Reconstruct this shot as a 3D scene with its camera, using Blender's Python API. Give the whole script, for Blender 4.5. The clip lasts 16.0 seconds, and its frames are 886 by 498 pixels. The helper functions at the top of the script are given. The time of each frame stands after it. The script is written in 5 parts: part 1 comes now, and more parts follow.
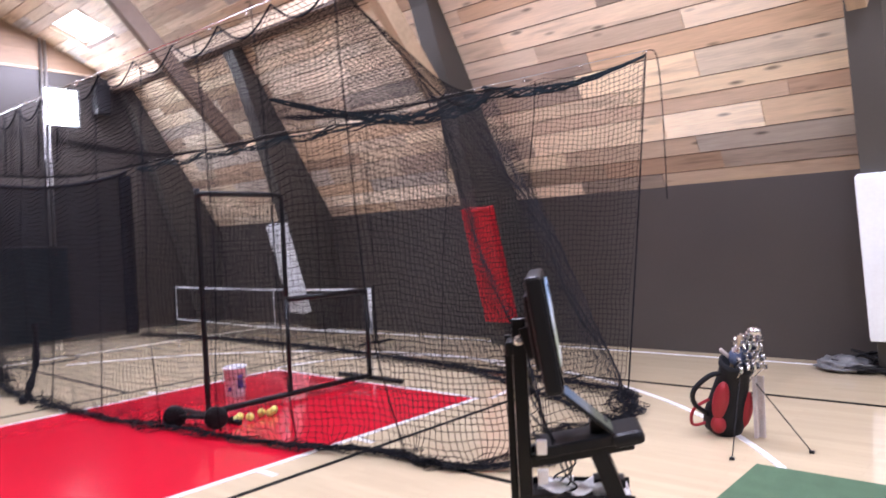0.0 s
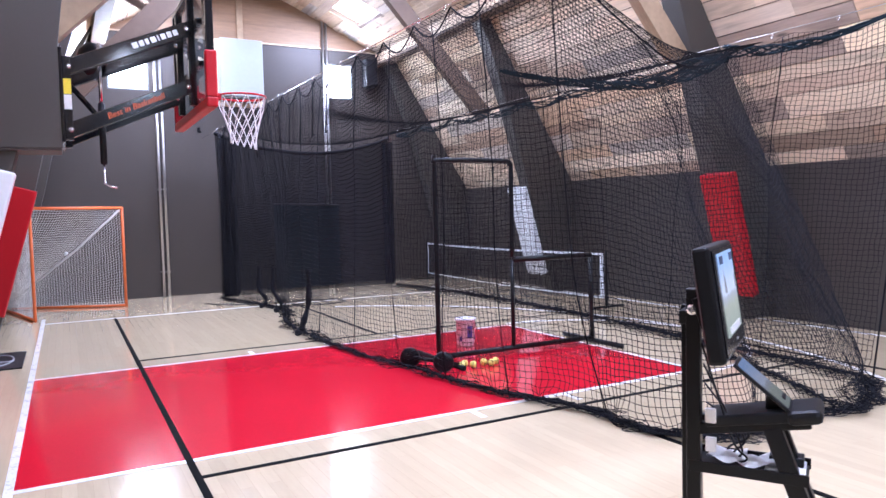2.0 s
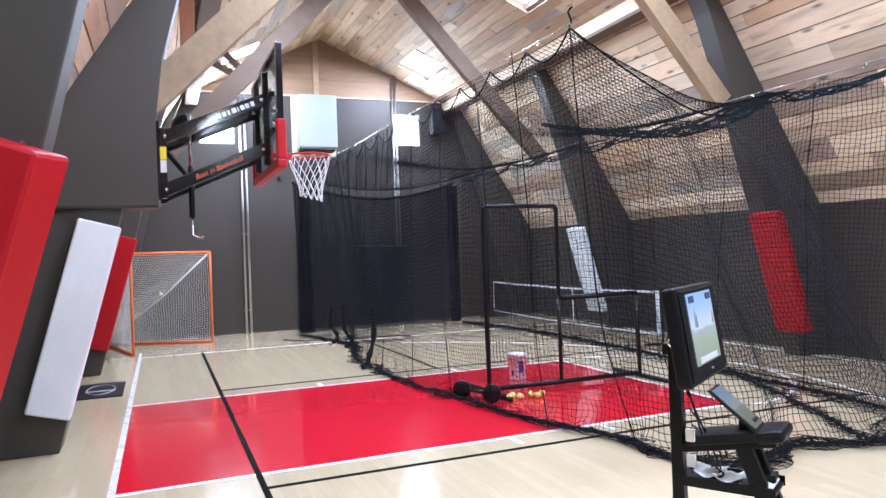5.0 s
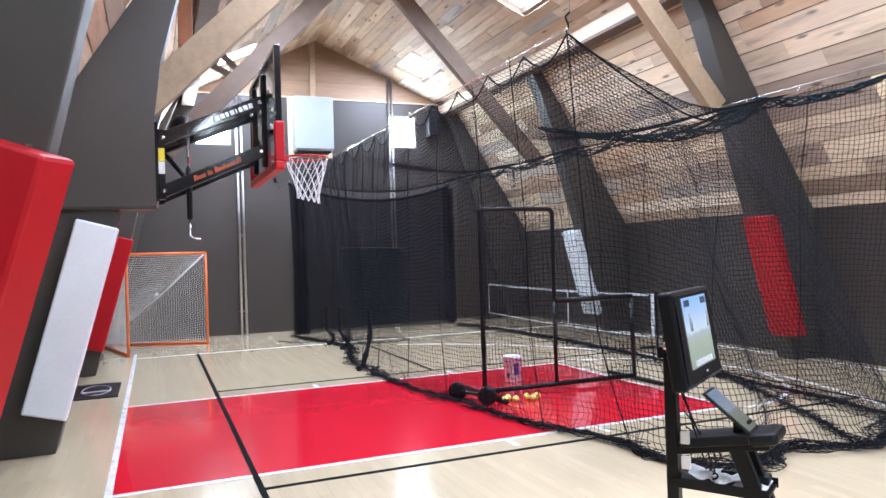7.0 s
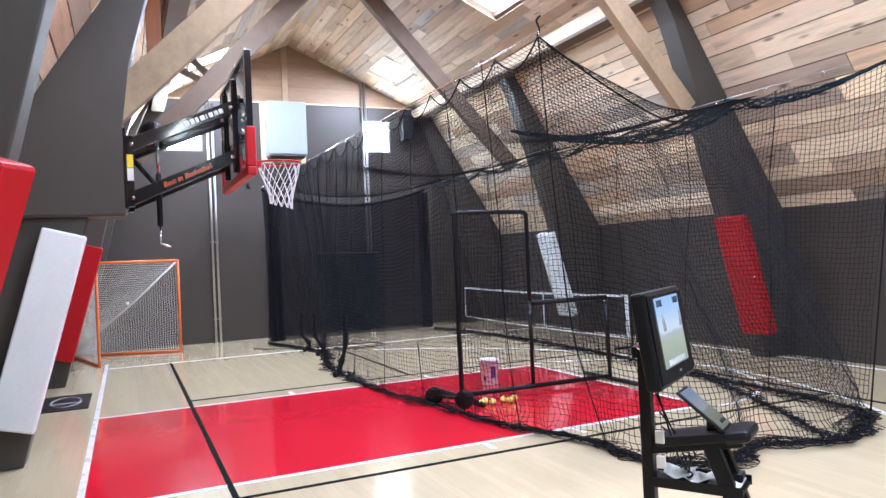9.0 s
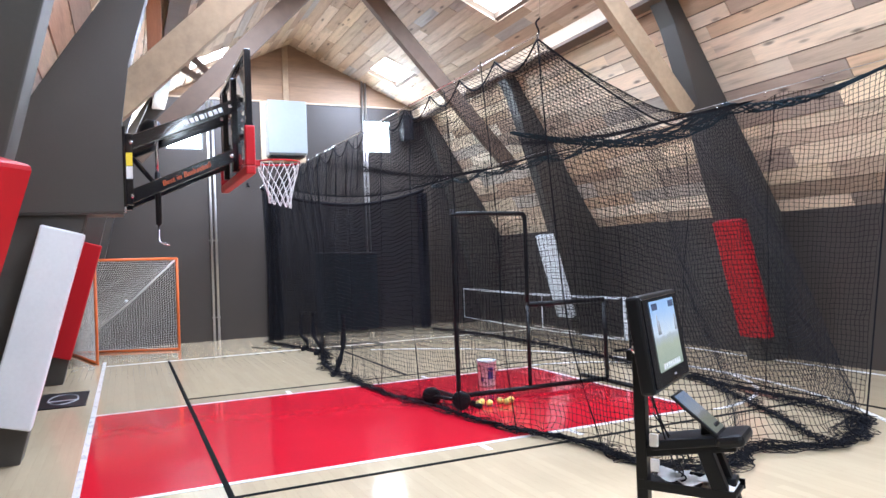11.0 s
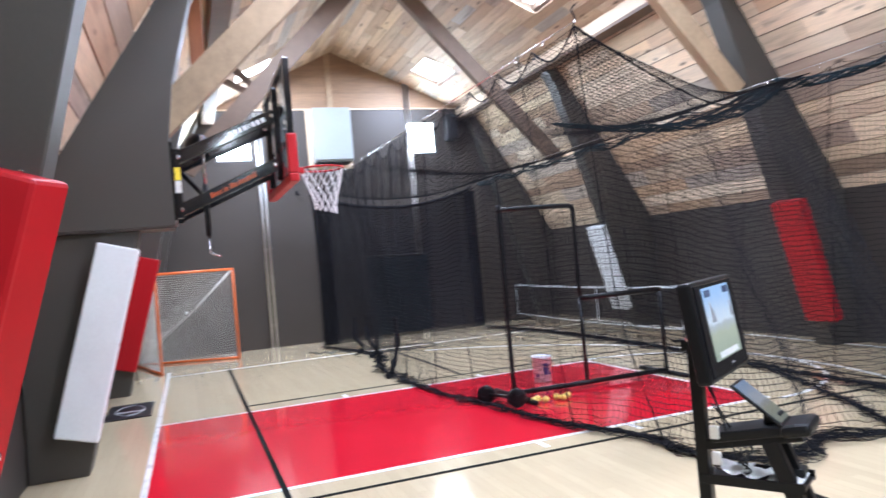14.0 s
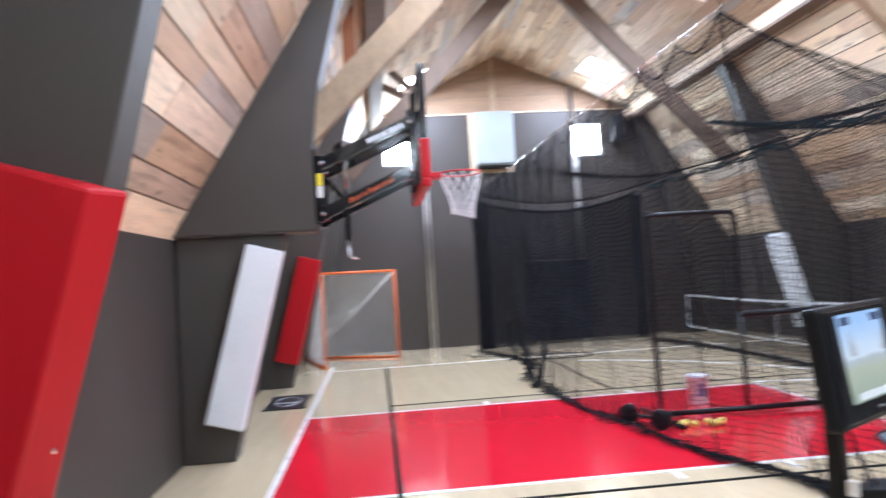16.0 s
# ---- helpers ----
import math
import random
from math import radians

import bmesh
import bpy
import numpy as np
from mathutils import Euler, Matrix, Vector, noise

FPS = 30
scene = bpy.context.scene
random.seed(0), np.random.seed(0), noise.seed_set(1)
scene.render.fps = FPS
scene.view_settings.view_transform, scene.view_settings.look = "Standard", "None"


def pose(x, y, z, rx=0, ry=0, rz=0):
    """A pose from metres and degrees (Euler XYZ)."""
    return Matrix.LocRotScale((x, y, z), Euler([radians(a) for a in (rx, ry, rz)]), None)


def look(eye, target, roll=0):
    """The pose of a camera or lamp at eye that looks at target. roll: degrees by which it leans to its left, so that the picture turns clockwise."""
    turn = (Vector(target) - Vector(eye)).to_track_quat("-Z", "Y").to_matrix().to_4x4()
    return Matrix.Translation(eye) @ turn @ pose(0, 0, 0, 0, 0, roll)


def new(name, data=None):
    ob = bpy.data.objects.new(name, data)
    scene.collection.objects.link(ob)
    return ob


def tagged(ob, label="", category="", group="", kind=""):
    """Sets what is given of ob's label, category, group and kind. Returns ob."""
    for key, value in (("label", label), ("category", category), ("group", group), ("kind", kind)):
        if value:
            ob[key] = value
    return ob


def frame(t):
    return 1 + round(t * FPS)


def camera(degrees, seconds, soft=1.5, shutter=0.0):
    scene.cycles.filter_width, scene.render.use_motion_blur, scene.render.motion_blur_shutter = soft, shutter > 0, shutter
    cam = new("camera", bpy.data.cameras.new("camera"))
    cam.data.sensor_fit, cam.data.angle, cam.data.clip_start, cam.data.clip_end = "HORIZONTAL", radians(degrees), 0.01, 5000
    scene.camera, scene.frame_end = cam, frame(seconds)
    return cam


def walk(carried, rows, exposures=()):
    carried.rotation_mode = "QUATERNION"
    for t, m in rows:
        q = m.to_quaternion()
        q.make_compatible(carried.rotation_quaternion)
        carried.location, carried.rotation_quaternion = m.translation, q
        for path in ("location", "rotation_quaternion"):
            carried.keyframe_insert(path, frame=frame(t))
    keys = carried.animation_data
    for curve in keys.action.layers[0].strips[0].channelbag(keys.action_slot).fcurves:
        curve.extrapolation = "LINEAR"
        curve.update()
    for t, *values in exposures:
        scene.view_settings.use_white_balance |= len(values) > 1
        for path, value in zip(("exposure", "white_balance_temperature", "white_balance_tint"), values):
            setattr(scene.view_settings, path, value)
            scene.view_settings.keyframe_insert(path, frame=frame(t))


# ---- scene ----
cam = camera(64.5, 16.0, shutter=0.9)
PATH = [
    (0, (0.278, -4.456, 1.613), (1.785, -3.142, 1.586), -2.8),
    (0.5, (0.148, -4.49, 1.609), (1.601, -3.118, 1.521), -1.5),
    (0.9, (0.173, -4.61, 1.615), (1.498, -3.115, 1.518), -2.5),
    (1, (0.192, -4.643, 1.629), (1.487, -3.121, 1.54), -2.5),
    (1.5, (0.267, -4.834, 1.612), (1.352, -3.154, 1.586), 0.5),
    (2, (0.343, -4.895, 1.622), (1.289, -3.136, 1.515), -1.4),
    (2.5, (0.306, -5.068, 1.633), (1.258, -3.309, 1.623), -1.5),
    (3, (0.25, -5.16, 1.644), (1.141, -3.369, 1.614), -1.5),
    (3.5, (0.351, -5.341, 1.666), (1.128, -3.498, 1.671), -2.2),
    (6, (0.354, -5.621, 1.676), (1.094, -3.763, 1.68), -1.9),
    (6.5, (0.331, -5.605, 1.686), (1.075, -3.749, 1.689), -1.4),
    (7, (0.323, -5.628, 1.679), (1.085, -3.779, 1.69), -1.8),
    (7.5, (0.349, -5.627, 1.682), (1.129, -3.785, 1.693), -2.0),
    (8, (0.353, -5.619, 1.687), (1.133, -3.778, 1.705), -2.1),
    (8.5, (0.363, -5.617, 1.679), (1.157, -3.782, 1.699), -2.4),
    (9, (0.341, -5.62, 1.676), (1.166, -3.798, 1.696), -2.6),
    (9.5, (0.367, -5.638, 1.689), (1.186, -3.813, 1.712), -2.4),
    (12, (0.35, -5.626, 1.678), (1.186, -3.809, 1.696), -1.7),
    (12.5, (0.355, -5.617, 1.679), (1.214, -3.81, 1.695), -1.9),
    (13, (0.357, -5.606, 1.671), (1.218, -3.801, 1.688), -1.4),
    (13.5, (0.358, -5.606, 1.673), (1.197, -3.79, 1.693), -1.8),
    (14, (0.434, -5.605, 1.668), (1.12, -3.726, 1.695), -5.0),
    (14.5, (0.623, -5.685, 1.677), (1.126, -3.749, 1.673), -1.3),
    (15, (0.772, -5.673, 1.685), (1.135, -3.706, 1.681), -3.2),
    (15.5, (0.85, -5.579, 1.692), (1.241, -3.619, 1.762), -2.1),
    (16, (0.915, -5.511, 1.674), (1.108, -3.522, 1.747), -3.5),
]
walk(cam, [(t, look(eye, target, roll)) for t, eye, target, roll in PATH],
     [(0, -0.10, 6350, 23), (1.5, -0.01, 5600, 22), (3.5, 0.0, 5600, 13), (6, -0.03, 5850, 7), (12, -0.03, 5900, 7), (16, 0.0, 5880, 7)])

# ---- world, sun, large lights ----
world = bpy.data.worlds.new("world")
scene.world = world
world.use_nodes = True
wn = world.node_tree.nodes
sky = wn.new("ShaderNodeTexSky")
sky.sky_type, sky.sun_disc = "NISHITA", False
sky.sun_elevation, sky.sun_rotation = radians(48), radians(200)
world.node_tree.links.new(sky.outputs[0], wn["Background"].inputs[0])
wn["Background"].inputs[1].default_value = 0.15
sun = new("sun", bpy.data.lights.new("sun", "SUN"))
sun.data.energy, sun.data.angle, sun.data.color = 2.0, radians(0.6), (1.0, 0.95, 0.88)
sun.matrix_world = look((4, 30, 20), (4.1, 3, 0))

XL, XR, XC, MX = -1.02, 9.2, 3.95, 8.18  # side walls, ridge, sum of mirrored x
KNEE, KZ, RZ = 2.17, 5.30, 6.75        # top of the side walls, kink of the roof, ridge
KD = {-1: 3.02, 1: 3.30}               # from the ridge to the kink on either side
WD = {-1: 4.99, 1: 5.27}               # and to the side wall
YB, YF = -8.0, 10.61                   # back and far walls
FRAMES = (-3.04, 1.48, 6.1)             # front faces of the roof frames
FT = 0.30                              # their thickness
SKY_Y = (-4.9, -0.2, 4.3, 9.2)         # skylights, one pair a bay
SKY_X = 1.95                           # from the ridge to a skylight's middle


def roof_z(x):
    d, s = abs(x - XC), 1 if x > XC else -1
    return RZ - (RZ - KZ) * d / KD[s] if d <= KD[s] else KZ - (KZ - KNEE) * (d - KD[s]) / (WD[s] - KD[s])


def area_lamp(name, m, w, h, power, colour=(1, 1, 1)):
    ob = new(name, bpy.data.lights.new(name, "AREA"))
    ob.data.shape, ob.data.size, ob.data.size_y = "RECTANGLE", w, h
    ob.data.energy, ob.data.color = power, colour
    ob.matrix_world = m
    return ob


for y in SKY_Y:
    for s in (-1, 1):
        x = XC + s * SKY_X
        area_lamp("skylight_light", look((x, y, roof_z(x) + 0.02), (x - s * 0.46 * 0.5, y, roof_z(x) - 1)), 0.75, 1.3, {SKY_Y[0]: 330, SKY_Y[-1]: 370}.get(y, 318) , (0.72, 0.785, 1.0))

# ---- materials ----


def material(name, colour, rough=0.6, metal=0.0, scale=8.0, vary=0.12, bump=0.0, stretch=(1, 1, 1), spread=0.0, island=False, coat=0.0, tint=None, alpha=1.0, fine=6.0, knots=False, spec=0.5):
    """A surface with colour that varies at two scales, fine relief, and its own tone for each object or island."""
    m = bpy.data.materials.new(name)
    m.use_nodes = True
    n, l = m.node_tree.nodes, m.node_tree.links
    b = n["Principled BSDF"]
    geo = n.new("ShaderNodeNewGeometry")
    info = n.new("ShaderNodeObjectInfo")
    rnd = geo.outputs["Random Per Island"] if island else info.outputs["Random"]
    mapping = n.new("ShaderNodeVectorMath")
    mapping.operation = "MULTIPLY"
    mapping.inputs[1].default_value = stretch
    l.new(geo.outputs["Position"], mapping.inputs[0])
    off = n.new("ShaderNodeVectorMath")
    off.operation = "SCALE"
    off.inputs[0].default_value = (37.0, 71.0, 53.0)
    l.new(rnd, off.inputs["Scale"])
    add = n.new("ShaderNodeVectorMath")
    l.new(mapping.outputs[0], add.inputs[0])
    if spread:
        l.new(off.outputs[0], add.inputs[1])
    big, small = n.new("ShaderNodeTexNoise"), n.new("ShaderNodeTexNoise")
    big.inputs["Scale"].default_value, small.inputs["Scale"].default_value = scale, scale * fine
    big.inputs["Detail"].default_value, small.inputs["Detail"].default_value = 3, 5
    for t in (big, small):
        l.new(add.outputs[0], t.inputs["Vector"])
    mix = n.new("ShaderNodeMix")
    mix.data_type = "FLOAT"
    mix.inputs[0].default_value = 0.45
    l.new(big.outputs[0], mix.inputs[2])
    l.new(small.outputs[0], mix.inputs[3])
    ramp = n.new("ShaderNodeMapRange")
    ramp.inputs[1].default_value, ramp.inputs[2].default_value = 0.3, 0.7
    ramp.inputs[3].default_value, ramp.inputs[4].default_value = 1 - vary, 1 + vary
    l.new(mix.outputs[0], ramp.inputs[0])
    value = ramp.outputs[0]
    if spread:
        tone = n.new("ShaderNodeMapRange")
        tone.inputs[3].default_value, tone.inputs[4].default_value = 1 - spread, 1 + spread
        l.new(rnd, tone.inputs[0])
        mul = n.new("ShaderNodeMath")
        mul.operation = "MULTIPLY"
        l.new(value, mul.inputs[0])
        l.new(tone.outputs[0], mul.inputs[1])
        value = mul.outputs[0]
    if knots:
        kv = n.new("ShaderNodeVectorMath")
        kv.operation = "MULTIPLY"
        kv.inputs[1].default_value = (5.5, 1.5, 5.5)
        l.new(geo.outputs["Position"], kv.inputs[0])
        ka = n.new("ShaderNodeVectorMath")
        l.new(kv.outputs[0], ka.inputs[0])
        l.new(off.outputs[0], ka.inputs[1])
        vo = n.new("ShaderNodeTexVoronoi")
        vo.inputs["Scale"].default_value = 1.0
        l.new(ka.outputs[0], vo.inputs["Vector"])
        kr = n.new("ShaderNodeMapRange")
        kr.inputs[1].default_value, kr.inputs[2].default_value = 0.06, 0.17
        kr.inputs[3].default_value, kr.inputs[4].default_value = 0.30, 1.0
        l.new(vo.outputs["Distance"], kr.inputs[0])
        km = n.new("ShaderNodeMath")
        km.operation = "MULTIPLY"
        l.new(value, km.inputs[0])
        l.new(kr.outputs[0], km.inputs[1])
        value = km.outputs[0]
        # weathered patches, longer along the board
        sv = n.new("ShaderNodeVectorMath")
        sv.operation = "MULTIPLY"
        sv.inputs[1].default_value = (2.6, 1.0, 2.6)
        l.new(ka.outputs[0], sv.inputs[0])
        sn = n.new("ShaderNodeTexNoise")
        sn.inputs["Scale"].default_value, sn.inputs["Detail"].default_value = 0.55, 4
        l.new(sv.outputs[0], sn.inputs["Vector"])
        sr = n.new("ShaderNodeMapRange")
        sr.inputs[1].default_value, sr.inputs[2].default_value = 0.56, 0.74
        sr.inputs[3].default_value, sr.inputs[4].default_value = 1.0, 0.58
        l.new(sn.outputs[0], sr.inputs[0])
        sm = n.new("ShaderNodeMath")
        sm.operation = "MULTIPLY"
        l.new(value, sm.inputs[0])
        l.new(sr.outputs[0], sm.inputs[1])
        value = sm.outputs[0]
    col = n.new("ShaderNodeVectorMath")
    col.operation = "SCALE"
    col.inputs[0].default_value = colour
    if tint:
        white = n.new("ShaderNodeTexWhiteNoise")
        white.noise_dimensions = "1D"
        l.new(rnd, white.inputs["W"])
        cr = n.new("ShaderNodeValToRGB")
        cr.color_ramp.interpolation = "CONSTANT"
        while len(cr.color_ramp.elements) < len(tint):
            cr.color_ramp.elements.new(0.5)
        for i, c in enumerate(tint):
            cr.color_ramp.elements[i].position = i / len(tint)
            cr.color_ramp.elements[i].color = (*c, 1)
        l.new(white.outputs["Value"], cr.inputs[0])
        l.new(cr.outputs[0], col.inputs[0])
    l.new(value, col.inputs["Scale"])
    l.new(col.outputs[0], b.inputs["Base Color"])
    b.inputs["Metallic"].default_value, b.inputs["Coat Weight"].default_value = metal, coat
    b.inputs["Coat Roughness"].default_value = 0.07
    rr = n.new("ShaderNodeMapRange")
    rr.inputs[3].default_value, rr.inputs[4].default_value = max(0.03, rough - 0.05), min(1, rough + 0.05)
    l.new(mix.outputs[0], rr.inputs[0])
    l.new(rr.outputs[0], b.inputs["Roughness"])
    b.inputs["Alpha"].default_value = alpha
    b.inputs["Specular IOR Level"].default_value = spec
    if bump:
        bp = n.new("ShaderNodeBump")
        bp.inputs["Strength"].default_value, bp.inputs["Distance"].default_value = 1.0, bump
        l.new(small.outputs[0], bp.inputs["Height"])
        l.new(bp.outputs[0], b.inputs["Normal"])
    return m


def glowing(name, colour, strength):
    m = bpy.data.materials.new(name)
    m.use_nodes = True
    b = m.node_tree.nodes["Principled BSDF"]
    b.inputs["Base Color"].default_value = (*colour, 1)
    b.inputs["Emission Color"].default_value = (*colour, 1)
    b.inputs["Emission Strength"].default_value = strength
    return m


WOODS = [(0.678, 0.533, 0.374), (0.791, 0.633, 0.44), (0.452, 0.311, 0.209), (0.836, 0.688, 0.506), (0.339, 0.261, 0.198), (0.723, 0.555, 0.374), (0.565, 0.422, 0.297), (0.452, 0.389, 0.319), (0.814, 0.644, 0.429), (0.565, 0.394, 0.248), (0.85, 0.722, 0.539), (0.655, 0.511, 0.363)]
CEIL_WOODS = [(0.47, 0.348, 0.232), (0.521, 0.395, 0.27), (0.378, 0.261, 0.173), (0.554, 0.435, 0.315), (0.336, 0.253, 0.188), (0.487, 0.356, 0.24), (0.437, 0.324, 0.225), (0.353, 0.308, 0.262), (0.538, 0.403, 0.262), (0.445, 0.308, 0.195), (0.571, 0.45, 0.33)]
PLANK = material("pallet_wood", (0.5, 0.36, 0.22), 0.7, 0, 2.2, 0.16, 0.0015, (7, 0.45, 7), 0.22, tint=WOODS, fine=5.0, knots=True)
WEATHERED = [(0.30, 0.215, 0.145), (0.25, 0.185, 0.135), (0.35, 0.23, 0.15), (0.28, 0.22, 0.17)]
PLANK_DARK = material("weathered_boards", (0.3, 0.2, 0.14), 0.75, 0, 2.2, 0.2, 0.002, (7, 0.45, 7), 0.18, tint=WEATHERED, fine=5.0, knots=True)
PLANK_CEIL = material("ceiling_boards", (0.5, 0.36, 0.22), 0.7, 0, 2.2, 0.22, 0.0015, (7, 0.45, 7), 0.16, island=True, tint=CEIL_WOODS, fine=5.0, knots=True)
GABLE = material("gable_pine", (0.235, 0.145, 0.082), 0.65, 0, 1.4, 0.22, 0.001, (0.5, 1, 5), 0.06)
BEAM = material("timber_beam", (0.12, 0.080, 0.053), 0.7, 0, 1.2, 0.2, 0.002, (1.2, 8, 1.2), 0.1, fine=5)
BEAM_L = material("pale_timber_beam", (0.32, 0.222, 0.132), 0.7, 0, 1.6, 0.24, 0.002, (1.2, 8, 1.2), 0.1, fine=7)
DARK = material("dark_wall_paint", (0.0485, 0.0395, 0.0325), 0.55, 0, 1.3, 0.10, 0.0006, fine=40)
GREY = material("grey_frame_paint", (0.057, 0.0505, 0.0425), 0.5, 0, 1.3, 0.08, 0.0004, fine=40)
RED_VINYL = material("red_vinyl", (0.42, 0.006, 0.012), 0.42, 0, 2, 0.05, 0.0003, fine=10, spec=0.3)
WHITE_VINYL = material("white_vinyl", (0.81, 0.86, 0.88), 0.42, 0, 3, 0.05, 0.0008, fine=10)
RED_FLOOR = material("red_floor_paint", (0.66, 0.012, 0.03), 0.11, 0, 1.2, 0.06, 0.0003, coat=0.4, fine=30)
WHITE_LINE = material("white_floor_paint", (0.78, 0.77, 0.74), 0.28, 0, 6, 0.06, coat=0.2)
BLACK_LINE = material("black_floor_paint", (0.005, 0.005, 0.005), 0.8, 0, 6, 0.1, spec=0.05)
NET = material("black_net_cord", (0.0155, 0.015, 0.0175), 0.9, 0, 20, 0.2, spec=0.1)
ROPE = material("black_rope", (0.011, 0.011, 0.014), 0.9, 0, 60, 0.3, 0.002, spec=0.1)
BLUE_ROPE = material("dark_blue_border_rope", (0.012, 0.020, 0.025), 0.9, 0, 60, 0.3, 0.002, spec=0.15)
CURTAIN = material("black_mesh_curtain", (0.017, 0.018, 0.023), 0.9, 0, 5, 0.2, alpha=0.79, spec=0.08)
CANVAS = material("black_canvas", (0.005, 0.009, 0.013), 0.6, 0, 5, 0.25, 0.002, alpha=0.995, spec=0.15)
STEEL_BLACK = material("black_powder_coat", (0.006, 0.006, 0.007), 0.38, 0, 15, 0.1, spec=0.25)
GLOSS_BLACK = material("gloss_black_steel", (0.01, 0.01, 0.012), 0.14, 0.3, 15, 0.1, coat=0.5)
PLASTIC = material("black_plastic", (0.007, 0.007, 0.008), 0.42, 0, 15, 0.1, 0.0003, spec=0.25)
CHROME = material("zinc_steel", (0.72, 0.72, 0.74), 0.25, 1, 15, 0.06)
GALV = material("galvanised_conduit", (0.55, 0.54, 0.52), 0.38, 1, 8, 0.12)
ORANGE = material("orange_powder_coat", (0.75, 0.16, 0.035), 0.4, 0, 15, 0.08)
WHITE_CORD = material("white_net_cord", (0.72, 0.72, 0.70), 0.8, 0, 30, 0.1)
WHITE_BOX = material("white_enamel", (0.275, 0.30, 0.29), 0.35, 0, 2, 0.04)
PLY = material("raw_plywood", (0.58, 0.45, 0.30), 0.7, 0, 4, 0.14, 0.001, (1, 1, 0.3))
TRIM = material("pine_trim", (0.60, 0.46, 0.31), 0.6, 0, 4, 0.12, 0.001, (0.3, 1, 1))
FELT = material("green_putting_felt", (0.065, 0.125, 0.065), 0.95, 0, 9, 0.14, 0.003, fine=30)
RED_CLOTH = material("red_nylon", (0.30, 0.010, 0.018), 0.6, 0, 14, 0.15, 0.003)
BLACK_CLOTH = material("black_nylon", (0.008, 0.008, 0.010), 0.7, 0, 14, 0.2, 0.003, spec=0.25)
BLUE_CLOTH = material("blue_headcover", (0.045, 0.065, 0.125), 0.7, 0, 14, 0.2, 0.004)
TOWEL = material("grey_towel", (0.42, 0.36, 0.33), 0.9, 0, 14, 0.15, 0.006)
YELLOW = material("yellow_ball_leather", (0.74, 0.66, 0.16), 0.5, 0, 20, 0.08, 0.001)
PURPLE = material("purple_print", (0.06, 0.05, 0.24), 0.5, 0, 20, 0.1)
CLEAR_WHITE = material("milky_plastic", (0.78, 0.77, 0.80), 0.35, 0, 10, 0.08)
PAPER = material("paper", (0.75, 0.74, 0.72), 0.7, 0, 20, 0.08)
YELLOW_LABEL = material("yellow_sticker", (0.80, 0.62, 0.03), 0.5, 0, 20, 0.05)
ORANGE_PRINT = material("orange_lettering", (0.72, 0.12, 0.03), 0.5, 0, 20, 0.05)
WHITE_PRINT = material("white_lettering", (0.75, 0.75, 0.75), 0.5, 0, 20, 0.05)
GREY_PRINT = material("silver_print", (0.42, 0.43, 0.45), 0.4, 0.3, 20, 0.1)
WINDOW_GLOW = glowing("daylight_pane", (0.86, 0.93, 1.0), 110.0)
SKY_GLOW = glowing("skylight_pane", (0.93, 0.97, 1.0), 12.0)


def floor_material():
    m = material("maple_floor", (0.61, 0.495, 0.325), 0.12, 0, 0.9, 0.06, 0, (6, 0.6, 1), coat=0.35, fine=9)
    n, l = m.node_tree.nodes, m.node_tree.links
    b = n["Principled BSDF"]
    old = b.inputs["Base Color"].links[0].from_socket
    geo = n.new("ShaderNodeNewGeometry")
    turn = n.new("ShaderNodeMapping")
    turn.inputs["Rotation"].default_value = (0, 0, radians(90))
    l.new(geo.outputs["Position"], turn.inputs[0])
    br = n.new("ShaderNodeTexBrick")
    br.inputs["Scale"].default_value = 1.0
    br.inputs["Brick Width"].default_value, br.inputs["Row Height"].default_value = 1.4, 0.085
    br.inputs["Mortar Size"].default_value = 0.0012
    br.inputs["Color1"].default_value, br.inputs["Color2"].default_value = (1.03, 1.02, 1.0, 1), (0.93, 0.915, 0.89, 1)
    br.inputs["Mortar"].default_value = (0.80, 0.76, 0.72, 1)
    l.new(turn.outputs[0], br.inputs["Vector"])
    mx = n.new("ShaderNodeMix")
    mx.data_type, mx.blend_type = "RGBA", "MULTIPLY"
    mx.inputs[0].default_value = 0.8
    l.new(old, mx.inputs[6])
    l.new(br.outputs["Color"], mx.inputs[7])
    l.new(mx.outputs[2], b.inputs["Base Color"])
    return m


MAPLE = floor_material()


